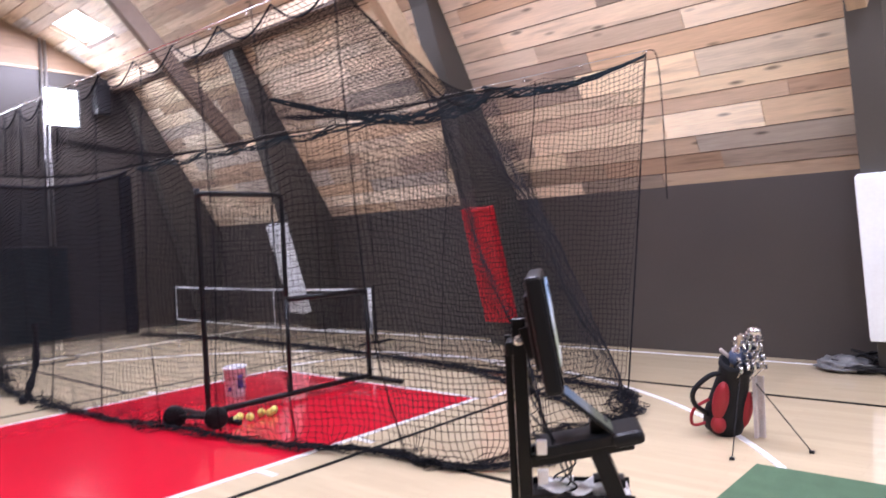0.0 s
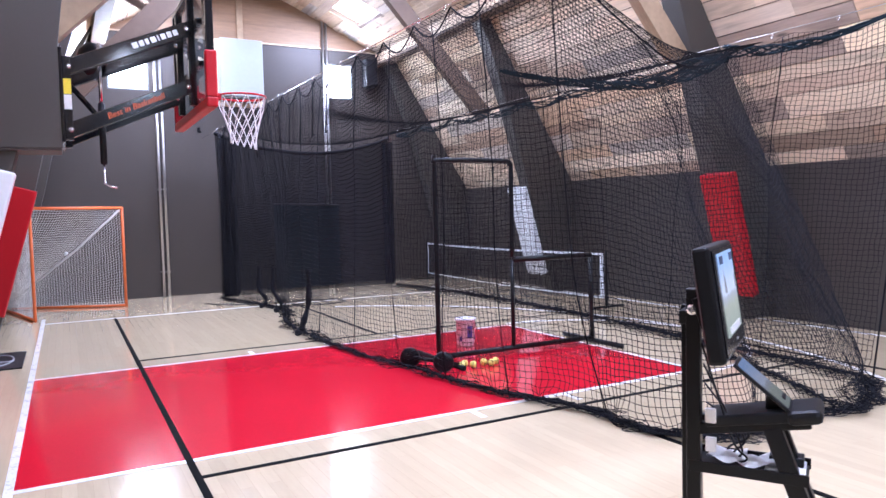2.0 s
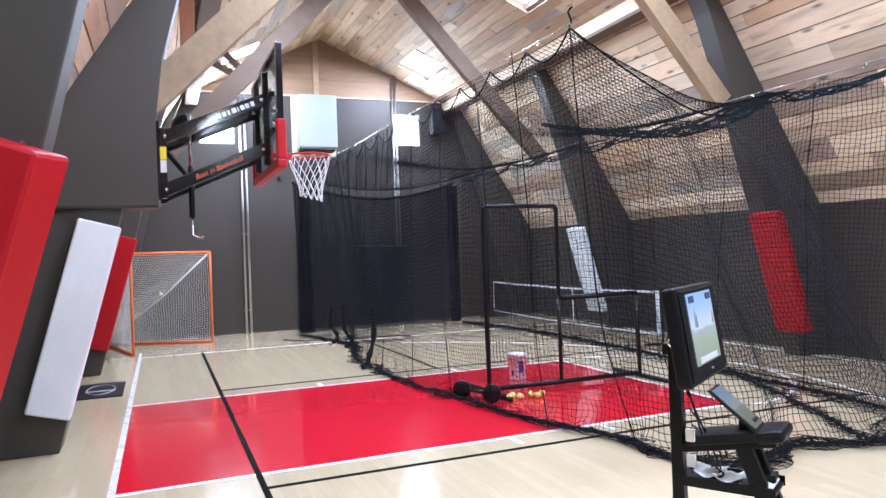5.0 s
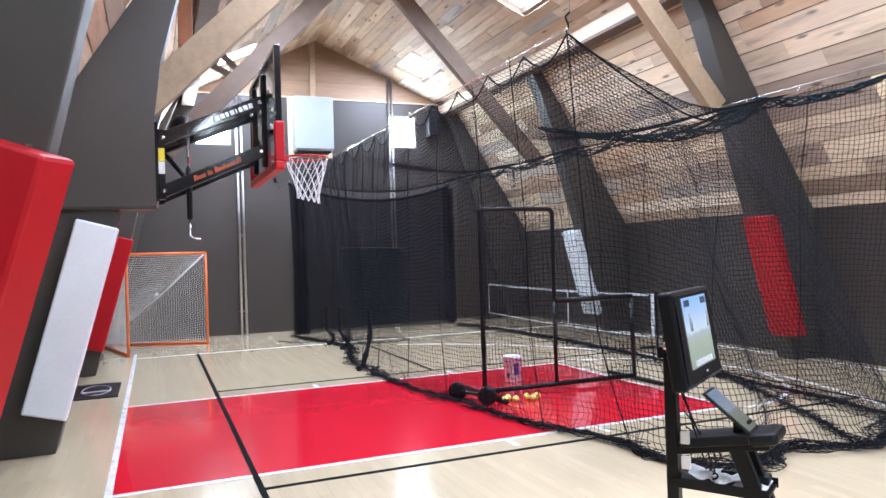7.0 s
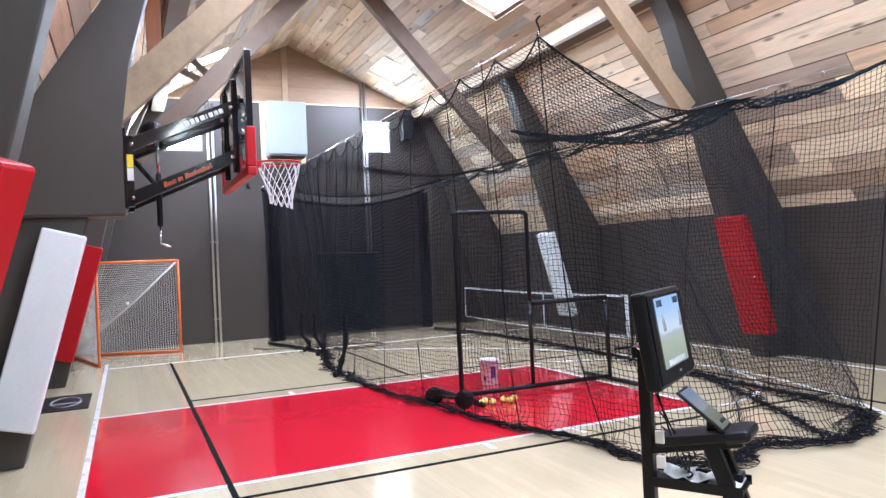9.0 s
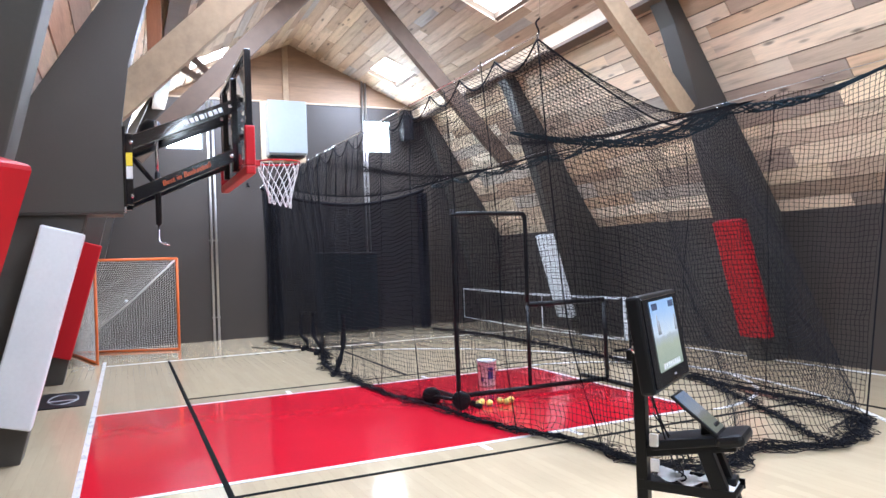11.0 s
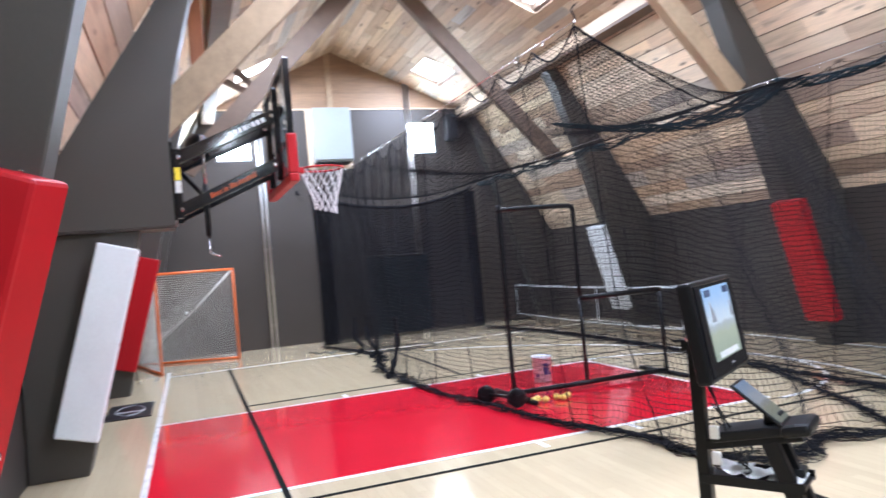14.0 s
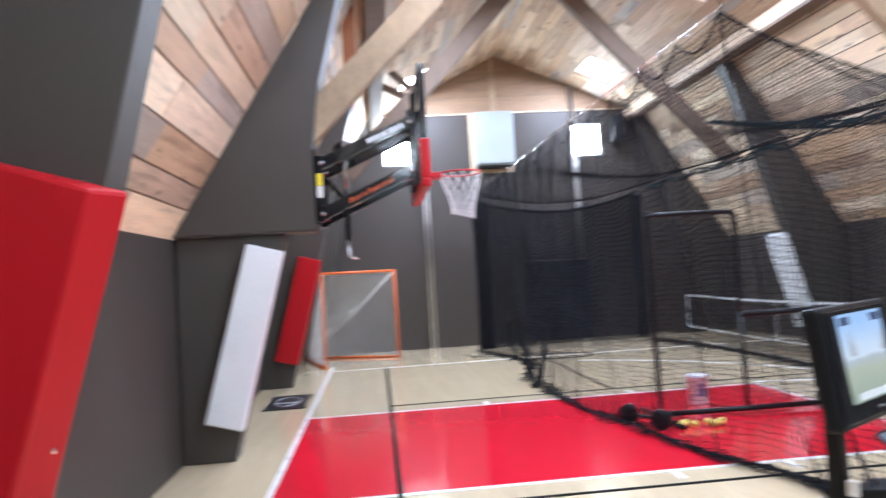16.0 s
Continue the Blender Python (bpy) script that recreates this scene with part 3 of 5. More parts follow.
part("core", prism(OUTLINE, -0.05, FT + 0.10, 0.004), GREY, panel)
part("front_sheet", prism(OUTLINE, -0.075, -0.052, 0.004), GREY, panel)
part("lower_edge", box((-1.0, -0.07, 2.172), (0.355, FT + 0.09, 2.188), 0.003), DARK, panel)

for side, x0, x1 in (("left", 0.98, 1.20), ("right", 6.98, 7.20)):
    pl = thing("purlin_" + side, "long pale timber purlin along the roof kink", "beam", kind="structure")
    part("timber", box((x0, YB, 5.12), (x1, YF - 0.03, 5.34), 0.008), TRIM, pl)
    part("lower_board", box((x0 - 0.02, YB, 5.06), (x1 + 0.02, YF - 0.03, 5.118), 0.006), BEAM, pl, "brown lower board")
st = thing("roof_strut", "short reddish timber strut under the sloping boards", "strut", at=(0.74, 3.1, 4.2))
part("timber", box((-0.08, 0, 0), (0.08, 0.14, 0.9), 0.006), material("red_cedar", (0.34, 0.13, 0.055), 0.6, 0, 3, 0.2, 0.002, (5, 5, 0.6)), st)

sk = thing("rafter_tie", "small brown timber ties between purlin and rafters", "tie", at=(1.3, 7.5, 5.2))
part("tie_board", beam((0.02, 0, 0.39), (0.62, 0, -0.19), 0.05, 0.12, 0.004), BEAM, sk)
part("tie_board", beam((-0.14, 0.06, 0.10), (0.40, 0.06, -0.19), 0.05, 0.12, 0.004), BEAM, sk)

# ---- basketball hoop ----
hoop = thing("basketball_hoop", "wall-mounted glass basketball hoop on black swing arms", "basketball hoop", at=(0.37, 1.8, 2.2))
HO = Vector((0.37, 1.8, 2.2))
sh = Matrix.Translation(-HO)


def hpart(name, bm, mat, parent=None, label="", smooth=False):
    bmesh.ops.transform(bm, matrix=sh, verts=bm.verts)
    return part(name, bm, mat, parent or hoop, label, smooth)


hpart("mount_plate", box((0.36, 1.4, 2.24), (0.385, 2.25, 2.98), 0.004), GLOSS_BLACK)
for y in (1.47, 2.13):
    hpart("mount_bar", box((0.385, y - 0.04, 2.26), (0.445, y + 0.04, 2.92), 0.006), GLOSS_BLACK)
    up = hpart("upper_arm", beam((0.41, y, 2.83), (1.36, y, 3.23), 0.06, 0.12, 0.006), GLOSS_BLACK)
    lo = hpart("lower_arm", beam((0.41, y, 2.33), (1.36, y, 2.75), 0.06, 0.12, 0.006), GLOSS_BLACK)
    for (x, z), owner in (((0.43, 2.84), up), ((1.33, 3.22), up), ((0.43, 2.34), lo), ((1.33, 2.735), lo)):
        hpart("bolt", lathe([(0.018, 0), (0.018, 0.012), (0.010, 0.018)], 10, (x, y - 0.03, z), (0, -1, 0)), CHROME, owner)
    hpart("back_post", box((1.34, y - 0.03, 2.58), (1.40, y + 0.03, 3.5), 0.005), GLOSS_BLACK)
    if y < 2:
        a0, a1 = Vector((0.41, y - 0.032, 2.83)), Vector((1.36, y - 0.032, 3.23))
        d = (a1 - a0).normalized()
        # web address on the upper arm as bars
        for k, (t0, t1) in enumerate(((0.52, 0.57), (0.575, 0.62), (0.625, 0.66), (0.67, 0.72), (0.725, 0.745), (0.755, 0.80), (0.805, 0.85), (0.855, 0.90))):
            hpart("lettering", beam(a0.lerp(a1, t0), a0.lerp(a1, t1 - 0.008), 0.004, 0.045, 0), WHITE_PRINT, up, "white lettering shown as bars")
        # words on the lower arm
        cu = bpy.data.curves.new("words", "FONT")
        cu.body, cu.size, cu.extrude, cu.shear = "Best in Basketball", 0.068, 0.001, 0.25
        tmp = new("words", cu)
        bpy.context.view_layer.update()
        me = bpy.data.meshes.new_from_object(tmp.evaluated_get(bpy.context.evaluated_depsgraph_get()))
        bpy.data.objects.remove(tmp)
        me.materials.clear()
        me.materials.append(ORANGE_PRINT)
        t = new("lettering", me)
        ang = math.atan2(2.75 - 2.33, 0.95)
        t.matrix_world = Matrix.Translation(Vector((0.70, y - 0.033, 2.435)) - HO) @ Matrix.Rotation(-ang, 4, "Y") @ Matrix.Rotation(radians(90), 4, "X")
        t.parent = lo
        tagged(t, "orange slanted lettering")
        hpart("warning_sticker", box((0.388, y - 0.0435, 2.62), (0.442, y - 0.041, 2.74)), YELLOW_LABEL, None, "yellow warning sticker")
        hpart("white_sticker", box((0.388, y - 0.0435, 2.50), (0.442, y - 0.041, 2.615)), PAPER, None, "white printed sticker")
hpart("cross_bar", tube([(0.72, 1.47, 2.96), (0.72, 2.13, 2.96)], 0.02), GLOSS_BLACK)
hpart("diagonal_strut", tube([(0.44, 1.8, 2.75), (0.68, 1.8, 2.45)], 0.022), GLOSS_BLACK)
act = hpart("actuator_sleeve", lathe([(0.02, 0), (0.027, 0.01), (0.027, 0.5), (0.02, 0.51)], 14, (0.66, 1.62, 2.08)), PLASTIC, smooth=True)
hpart("actuator_rod", lathe([(0.015, 0), (0.015, 0.5)], 12, (0.66, 1.62, 2.58)), CHROME, smooth=True)
hpart("crank_rod", tube([(0.66, 1.62, 2.09), (0.66, 1.62, 1.92), (0.69, 1.6, 1.9), (0.75, 1.58, 1.885)], 0.009), CHROME, act, smooth=True)
hpart("spring_housing", lathe([(0.02, 0), (0.10, 0.02), (0.13, 0.12), (0.12, 0.24), (0.07, 0.32), (0.02, 0.33)], 16, (0.58, 2.2, 2.88), (0.25, 0, 1)), PLASTIC, None, "dark rounded spring housing", True)
B0, B1, BZ0, BZ1 = 0.95, 2.76, 2.55, 3.66
board = hpart("backboard", box((1.435, B0 + 0.04, BZ0 + 0.04), (1.45, B1 - 0.04, BZ1 - 0.04)), GLOSS_BLACK, None, "clear glass backboard in a black frame")
gl = bpy.data.materials.new("tempered_glass")
gl.use_nodes = True
gb = gl.node_tree.nodes["Principled BSDF"]
gb.inputs["Base Color"].default_value = (0.75, 0.85, 0.9, 1)
gb.inputs["Transmission Weight"].default_value, gb.inputs["Roughness"].default_value, gb.inputs["IOR"].default_value = 1.0, 0.02, 1.45
board.data.materials[0] = gl
for lo, hi in (((1.40, B0, BZ0), (1.46, B0 + 0.04, BZ1)), ((1.40, B1 - 0.04, BZ0), (1.46, B1, BZ1)), ((1.40, B0 + 0.04, BZ0), (1.46, B1 - 0.04, BZ0 + 0.04)), ((1.40, B0 + 0.04, BZ1 - 0.04), (1.46, B1 - 0.04, BZ1))):
    hpart("board_frame", box(lo, hi, 0.004), GLOSS_BLACK, board)
for z in (2.9, 3.25):
    hpart("back_rail", box((1.38, B0 + 0.3, z - 0.025), (1.43, B1 - 0.3, z + 0.025), 0.004), GLOSS_BLACK, board)
for y0, y1 in ((B0 - 0.02, B0 + 0.05), (B1 - 0.05, B1 + 0.02)):
    hpart("corner_padding", box((1.385, y0, BZ0 + 0.03), (1.475, y1, BZ0 + 0.40), 0.012), RED_VINYL, board, "red foam edge padding")
hpart("edge_padding", box((1.385, B0 - 0.02, BZ0 - 0.05), (1.475, B1 + 0.02, BZ0 + 0.03), 0.014), RED_VINYL, board, "red foam edge padding")
RC = Vector((1.86, 1.855, 2.74))
rim = hpart("rim", tube([RC + Vector((0.225 * math.cos(a), 0.225 * math.sin(a), 0)) for a in (i * math.tau / 40 for i in range(40))], 0.010, 8, True), RED_VINYL, None, "red steel rim", True)
hpart("rim_bracket", box((1.46, RC.y - 0.1, 2.69), (1.66, RC.y + 0.1, 2.75), 0.006), RED_VINYL, rim)
hpart("rim_plate", box((1.455, RC.y - 0.12, 2.62), (1.475, RC.y + 0.12, 2.80), 0.004), RED_VINYL, rim)
bm = bmesh.new()
N = 12
levels = [(0.225, 0.0), (0.198, -0.11), (0.165, -0.21), (0.138, -0.30), (0.120, -0.38), (0.118, -0.46)]
for k in range(N):
    for s in (-1, 1):
        pts = []
        for i, (r, z) in enumerate(levels):
            a = (k + s * 0.5 * (i % 2)) * math.tau / N
            pts.append(RC + Vector((r * math.cos(a) - 0.02 * z, r * math.sin(a) + 0.03 * math.sin(a * 3) * z, z * (1 + 0.07 * math.sin(a + 2)))))
        tube(pts, 0.0045, 5, bm=bm)
hpart("hoop_net", bm, WHITE_CORD, rim, "white knotted cord net")

# ---- lacrosse goal in the far corner ----
GL, GR = Vector((-0.14, 8.14, 0)), Vector((1.29, 9.34, 0))
apex = Vector((-0.70, 10.2, 0.03))
goal = thing("lacrosse_goal", "orange tubular lacrosse goal with white net", "goal", at=GL)
gs = Matrix.Translation(-GL)


def gpart(name, bm, mat, label="", smooth=True):
    bmesh.ops.transform(bm, matrix=gs, verts=bm.verts)
    return part(name, bm, mat, goal, label, smooth)


H = Vector((0, 0, 1.83))
for p in (GL, GR):
    gpart("post", tube([p + Vector((0, 0, 0.0)), p + H], 0.026, 10), ORANGE)
    gpart("ground_rail", tube([p + Vector((0, 0, 0.026)), apex], 0.024, 10), ORANGE)
gpart("crossbar", tube([GL + H, GR + H], 0.026, 10), ORANGE)


def tri_net(a, b):
    def f(u, v):
        w = v * 0.985
        p = a.lerp(b, u).lerp(apex, w)
        p.z += 0.0
        return np.array(p - GL) + wob(p.x, p.y, p.z, 3, 0.02)
    return f


for nm, a, b in (("side_net", GL + Vector((0, 0, 0.05)), GL + H), ("side_net", GR + Vector((0, 0, 0.05)), GR + H), ("top_net", GL + H, GR + H)):
    net_part(nm, tri_net(a, b), 34, 44, 0.0032, WHITE_CORD, goal, "white knotted net", 1)
gpart("net_seam", tube([GR + H, (GR + H).lerp(apex, 0.4) - Vector((0, 0, 0.05)), apex + Vector((0, 0, 0.02))], 0.02, 6), WHITE_CORD, "thick white net seam")

# ---- batting cage ----
cage = thing("batting_cage", "black batting cage netting hung from cables, bunched on the floor", "batting cage", at=(3.0, 9.2, 0))
CO = np.array((3.0, 9.2, 0.0))
cs = Matrix.Translation(-Vector(CO))


def cpart(name, bm, mat, label="", smooth=True):
    bmesh.ops.transform(bm, matrix=cs, verts=bm.verts)
    return part(name, bm, mat, cage, label, smooth)


def lookup(pts, t):
    t = min(max(t, 0), 1) * (len(pts) - 1)
    i = min(int(t), len(pts) - 2)
    a, b = np.array(pts[i]), np.array(pts[i + 1])
    return a + (b - a) * (t - i)


def path_fn(pts):
    """Points by length along a smooth line."""
    sp = [np.array(p) for p in smooth_path(pts, 10)]
    ln = np.concatenate(([0], np.cumsum([np.linalg.norm(b - a) for a, b in zip(sp, sp[1:])])))
    sp = np.array(sp)
    return lambda u: np.array([np.interp(u * ln[-1], ln, sp[:, k]) for k in range(3)])


HOOK = (3.42, -0.85, 3.40)
top_l = path_fn([(3.02, 9.2, 3.28), (3.2, 5.0, 3.34), HOOK])
low_l = path_fn([(2.98, 9.2, 0.02), (3.42, 7.6, 0.02), (3.5, 6.7, 0.02), (3.2, 5.4, 0.02), (3.12, 4.34, 0.02), (3.2, 2.67, 0.02), (3.38, 1.65, 0.02), (3.5, 0.77, 0.02), (3.64, 0.12, 0.02), (3.84, -0.33, 0.02), (3.92, -0.78, 0.02)])
top_r = path_fn([(6.85, 9.2, 3.38), (6.86, 4.0, 3.33), (6.94, -1.43, 3.36)])
low_r = path_fn([(6.75, 9.2, 0.02), (7.15, 6.5, 0.02), (7.1, 3.4, 0.02), (6.85, 1.0, 0.02), (6.76, -0.4, 0.02), (6.6, -1.22, 0.02)])
top_n = path_fn([HOOK, (4.3, -0.62, 3.08), (5.3, -0.2, 2.93), (6.2, 0.2, 3.05), (6.85, 0.42, 3.32)])
low_n = path_fn([(3.92, -0.78, 0.02), (3.93, -1.18, 0.02), (4.16, -1.55, 0.02), (4.52, -1.68, 0.02), (4.92, -1.45, 0.02), (5.3, -1.60, 0.02), (5.6, -1.70, 0.02), (6.05, -1.58, 0.02), (6.6, -1.25, 0.02)])


def hang(top, low, scallop, belly, depth):
    """A net hung from a cable in scallops, bellied, its foot drawn together on the floor."""
    def f(u, v):
        a, b = top(u), low(u)
        p = a + (b - a) * v
        p = p + np.array((0, 0, -depth * abs(math.sin(u * scallop * math.pi)) * (1 - v) ** 3))
        edge = min(1.0, 10 * u + 0.05, 10 * (1 - u) + 0.05)
        p = p + wob(p[0], p[1], p[2], 0.9, edge * belly * math.sin(math.pi * min(1, v * 1.02)) ** 0.7 + 0.004)
        p = p + wob(p[0], p[1], p[2] + 3, 7, 0.016)
        if v > 0.93:
            k = (v - 0.93) / 0.07
            p = p + k * wob(p[0], p[1], p[2] + 5, 5, 0.16)
            p[2] = max(0.012, abs(p[2]) * (1 - 0.4 * k) + 0.02 * k * abs(math.sin(u * 180)))
        return p - CO
    return f


net_part("side_netting", hang(top_l, low_l, 15, 0.10, 0.17), 190, 66, 0.0025, NET, cage, "black knotted square-mesh netting", 1)
net_part("side_netting", hang(top_r, low_r, 9, 0.10, 0.10), 200, 66, 0.0029, NET, cage, "black knotted square-mesh netting", 1)
net_part("end_netting", hang(top_n, low_n, 3, 0.14, 0.05), 76, 68, 0.0031, NET, cage, "black knotted square-mesh netting", 1)


def roof_net(u, v):
    """The slack roof between the two cables."""
    a, b = top_l(u), top_r(u * 0.93)
    p = a + (b - a) * v
    n_edge = top_n(v)
    k = max(0.0, (u - 0.85) / 0.15)
    p = p * (1 - k * k) + n_edge * (k * k)
    sag = 0.34 * math.sin(math.pi * v) * (0.75 + 0.25 * math.sin(u * 17)) * (1 - k * k)
    p = p + np.array((0, 0, -sag)) + wob(p[0], p[1], 0, 0.8, 0.06)
    return p - CO


net_part("roof_netting", roof_net, 170, 62, 0.0025, NET, cage, "slack black roof netting", 1)


def crumple(low, inward, width, seed):
    """Slack netting lying in folds on the floor beside the skirt."""
    def f(u, v):
        p = low(u) + np.array(inward) * width * (v - 0.35) * (0.6 + 0.4 * math.sin(u * 23 + seed))
        q = p + wob(p[0] + seed, p[1], v, 4, 0.14) + wob(p[0], p[1] + seed, v, 9, 0.06)
        q[2] = 0.008 + 0.10 * abs(noise.noise(Vector((q[0] * 6, q[1] * 6, seed)))) * (1 - abs(2 * v - 1)) + 0.03 * (1 - v)
        return q - CO
    return f


net_part("fallen_netting", crumple(low_n, (0.1, 1, 0), 0.55, 1.0), 76, 12, 0.0025, NET, cage, "slack netting in folds on the floor", 1)
net_part("fallen_netting", crumple(low_l, (1, 0.0, 0), 0.32, 3.0), 190, 7, 0.003, NET, cage, "slack netting in folds on the floor", 1)
net_part("fallen_netting", crumple(low_r, (-1, 0.0, 0), 0.30, 5.0), 190, 7, 0.003, NET, cage, "slack netting in folds on the floor", 1)
vec = lambda f, n, dz=0.0: [Vector(f(i / n)) + Vector((0, 0, dz)) for i in range(n + 1)]
cpart("cable", tube([(3.02, 9.2, 3.30), (3.42, -0.85, 3.43)], 0.006, 6), CHROME, "steel cable")
cpart("cable", tube([(6.85, YF, 3.41), (6.94, -1.46, 3.39)], 0.0035, 6), GALV, "steel cable")
cpart("cable", tube([(3.02, 9.2, 3.30), (2.98, YF, 3.28)], 0.006, 6), CHROME, "steel cable")
cpart("hanger_rope", tube(smooth_path([HOOK, (3.43, -0.86, 3.46), (3.40, -0.87, 3.52), (3.43, -0.88, 3.56)], 4), 0.008, 6), ROPE)
cpart("hanger_wire", tube([(3.43, -0.88, 3.56), (3.55, -0.9, roof_z(3.55))], 0.002, 5), CHROME)
cpart("border_rope", tube(vec(top_n, 40), 0.009, 6), ROPE, "black border rope")
cpart("border_rope", tube([Vector(top_l(i / 240)) + Vector((0, 0, -0.17 * abs(math.sin(i / 240 * 15 * math.pi)))) for i in range(241)], 0.008, 6), ROPE, "black border rope hung in loops from the cable")
rp = random.Random(11)


def bundle(name, pts, spread, strands, r, label):
    """Slack netting drawn together into a loose hank of strands."""
    bm = bmesh.new()
    for k in range(strands):
        ph, ph2 = rp.uniform(0, 6.3), rp.uniform(0, 6.3)
        q = []
        for i, p in enumerate(pts):
            w = spread[i]
            q.append(Vector(p) + Vector((0.4 * w * math.sin(i * 0.5 + ph2), 0.4 * w * math.cos(i * 0.43 + ph), w * math.sin(i * 0.61 + ph) + rp.uniform(-0.15, 0.15) * w)))
        tube(q, [r * rp.uniform(0.6, 1.3) for _ in q], 5, bm=bm)
    cpart(name, bm, BLUE_ROPE, label)


bundle("gathered_net", smooth_path([(6.85, 0.5, 3.27), (6.3, 0.5, 3.02), (5.6, 0.65, 2.88), (4.9, 0.9, 2.92), (4.3, 1.15, 3.03)], 8), [0.065 * (1 - i / 32.5) ** 0.7 + 0.004 for i in range(33)], 12, 0.0075, "gathered dark blue-black netting")
bundle("border_rope", [Vector(top_r(1 - i / 24 * 0.19)) + Vector((0, 0.0, -0.02 - 0.13 * math.sin(math.pi * i / 24))) for i in range(25)], [0.004 + 0.06 * i / 24 for i in range(25)], 10, 0.009, "gathered dark blue-black border rope")
bundle("border_rope", [Vector(top_r(i / 60)) + Vector((0.0, 0.0, -0.05 - 0.06 * abs(math.sin(i * 0.47)))) for i in range(50)], [0.05] * 50, 8, 0.009, "dark blue-black border rope")
low_i = path_fn([(6.98, 1.3, 0.02), (6.48, 0.21, 0.02), (6.11, -0.57, 0.02), (5.86, -1.1, 0.02), (5.55, -1.62, 0.02)])
for f, n, r in ((low_l, 150, 0.013), (low_n, 90, 0.007), (low_r, 150, 0.014), (low_i, 60, 0.009)):
    for k in range(3):
        pts = [Vector(f(i / n)) + Vector((rp.uniform(-0.03, 0.03), rp.uniform(-0.03, 0.03), r * 0.6 + rp.uniform(0, 0.03))) for i in range(n + 1)]
        cpart("bunched_skirt", tube(pts, [r * rp.uniform(0.4, 1.2) for _ in pts], 5), ROPE, "bunched rope skirt lying on the floor")
net_part("fallen_netting", crumple(low_i, (0.8, 0.4, 0), 0.4, 9.0), 60, 8, 0.0025, NET, cage, "slack netting in folds on the floor", 1)
net_part("fallen_netting", crumple(low_n, (0.0, 0.7, 0), 0.28, 13.0), 90, 8, 0.003, NET, cage, "slack netting in folds on the floor", 2)
for (x, y), tip, hgt in (((3.14, 4.36), (3.25, 4.45), 0.62), ((3.5, 6.8), (3.42, 6.95), 0.5), ((3.44, 7.55), (3.36, 7.7), 0.45)):
    pts = [Vector((x - 0.12, y - 0.06, 0.03)), Vector((x - 0.03, y - 0.02, 0.05)), Vector((x, y, 0.16)), Vector((tip[0], tip[1], hgt * 0.7)), Vector((tip[0] + 0.03, tip[1] + 0.05, hgt + 0.25))]
    sp = smooth_path(pts, 5)
    cpart("gathered_net", tube(sp, [0.036 + 0.010 * math.sin(i * 1.3) for i in range(len(sp))], 8), ROPE, "gathered hank of netting")
cpart("corner_rope", tube(smooth_path([HOOK, (3.5, -0.84, 2.3), (3.66, -0.8, 1.0), (3.95, -0.8, 0.02)], 6), 0.006, 6), ROPE)
cpart("corner_rope", tube(smooth_path([(6.94, -1.44, 3.36), (6.79, -1.35, 1.7), (6.62, -1.25, 0.03)], 6), 0.008, 6), ROPE)
cpart("tie_cord", tube(smooth_path([(6.94, -1.46, 3.39), (6.96, -1.54, 3.33), (6.98, -1.57, 2.9), (6.98, -1.58, 1.9)], 5), 0.005, 5), ROPE)
for u in [0.03 + 0.028 * k for k in range(14)] + [0.48, 0.55, 0.66, 0.74, 0.83, 0.91]:
    a, b = Vector(top_l(u)), Vector(low_l(u))
    cpart("seam_cord", tube([a.lerp(b, k / 10) + Vector(wob(a.x, a.y, 3.3 - k * 0.3, 0.9, 0.08)) for k in range(11)], 0.0055, 5), ROPE)
for u in (0.25, 0.4, 0.5, 0.62, 0.75, 0.88):
    a, b = Vector(top_r(u)), Vector(low_r(u))
    cpart("seam_cord", tube([a.lerp(b, k / 10) + Vector(wob(a.x, a.y, 3.3 - k * 0.3, 0.9, 0.08)) for k in range(11)], 0.0055, 5), ROPE)
for i in range(9, 22):
    a, b = Vector(top_l((21 - i) / 21)), Vector(low_l((21 - i) / 21))
    cpart("hanging_cord", tube([a, a.lerp(b, 0.10) + Vector((0.01, 0, 0)), a.lerp(b, 0.22)], 0.007, 5), ROPE)
for i in range(22):
    p = Vector(top_l(i / 21)) + Vector((0, 0, 0.02))
    cpart("snap_hook", tube([p + Vector((0, 0.016 * math.cos(a), 0.025 * math.sin(a))) for a in (k * math.tau / 8 for k in range(8))], 0.004, 5, True), CHROME)
for i in range(16):
    p = Vector(top_r(i / 15)) + Vector((0, 0, 0.01))
    cpart("snap_hook", tube([p + Vector((0, 0.016 * math.cos(a), 0.025 * math.sin(a))) for a in (k * math.tau / 8 for k in range(8))], 0.004, 5, True), CHROME)

# curtain and target at the far end of the cage
curtain = thing("backstop_curtain", "sagging black mesh backstop curtain across the cage end", "curtain", at=(3.0, 9.2, 0.0))


def cloth(f, nu, nv):
    bm = bmesh.new()
    g = [[bm.verts.new(f(i / nu, j / nv)) for j in range(nv + 1)] for i in range(nu + 1)]
    for i in range(nu):
        for j in range(nv):
            bm.faces.new((g[i][j], g[i + 1][j], g[i + 1][j + 1], g[i][j + 1]))
    bmesh.ops.recalc_face_normals(bm, faces=bm.faces)
    return bm


def curtain_at(u, v):
    top = 3.24 - 0.36 * math.sin(math.pi * u) ** 0.8
    fold = 0.05 * math.sin(u * 42 + 3 * math.sin(v * 2)) * (0.3 + 0.7 * abs(2 * u - 1) ** 2) + 0.03 * math.sin(u * 13)
    return Vector((3.66 * u + 0.03 * math.sin(v * 4), fold, 0.06 + (top - 0.06) * v))


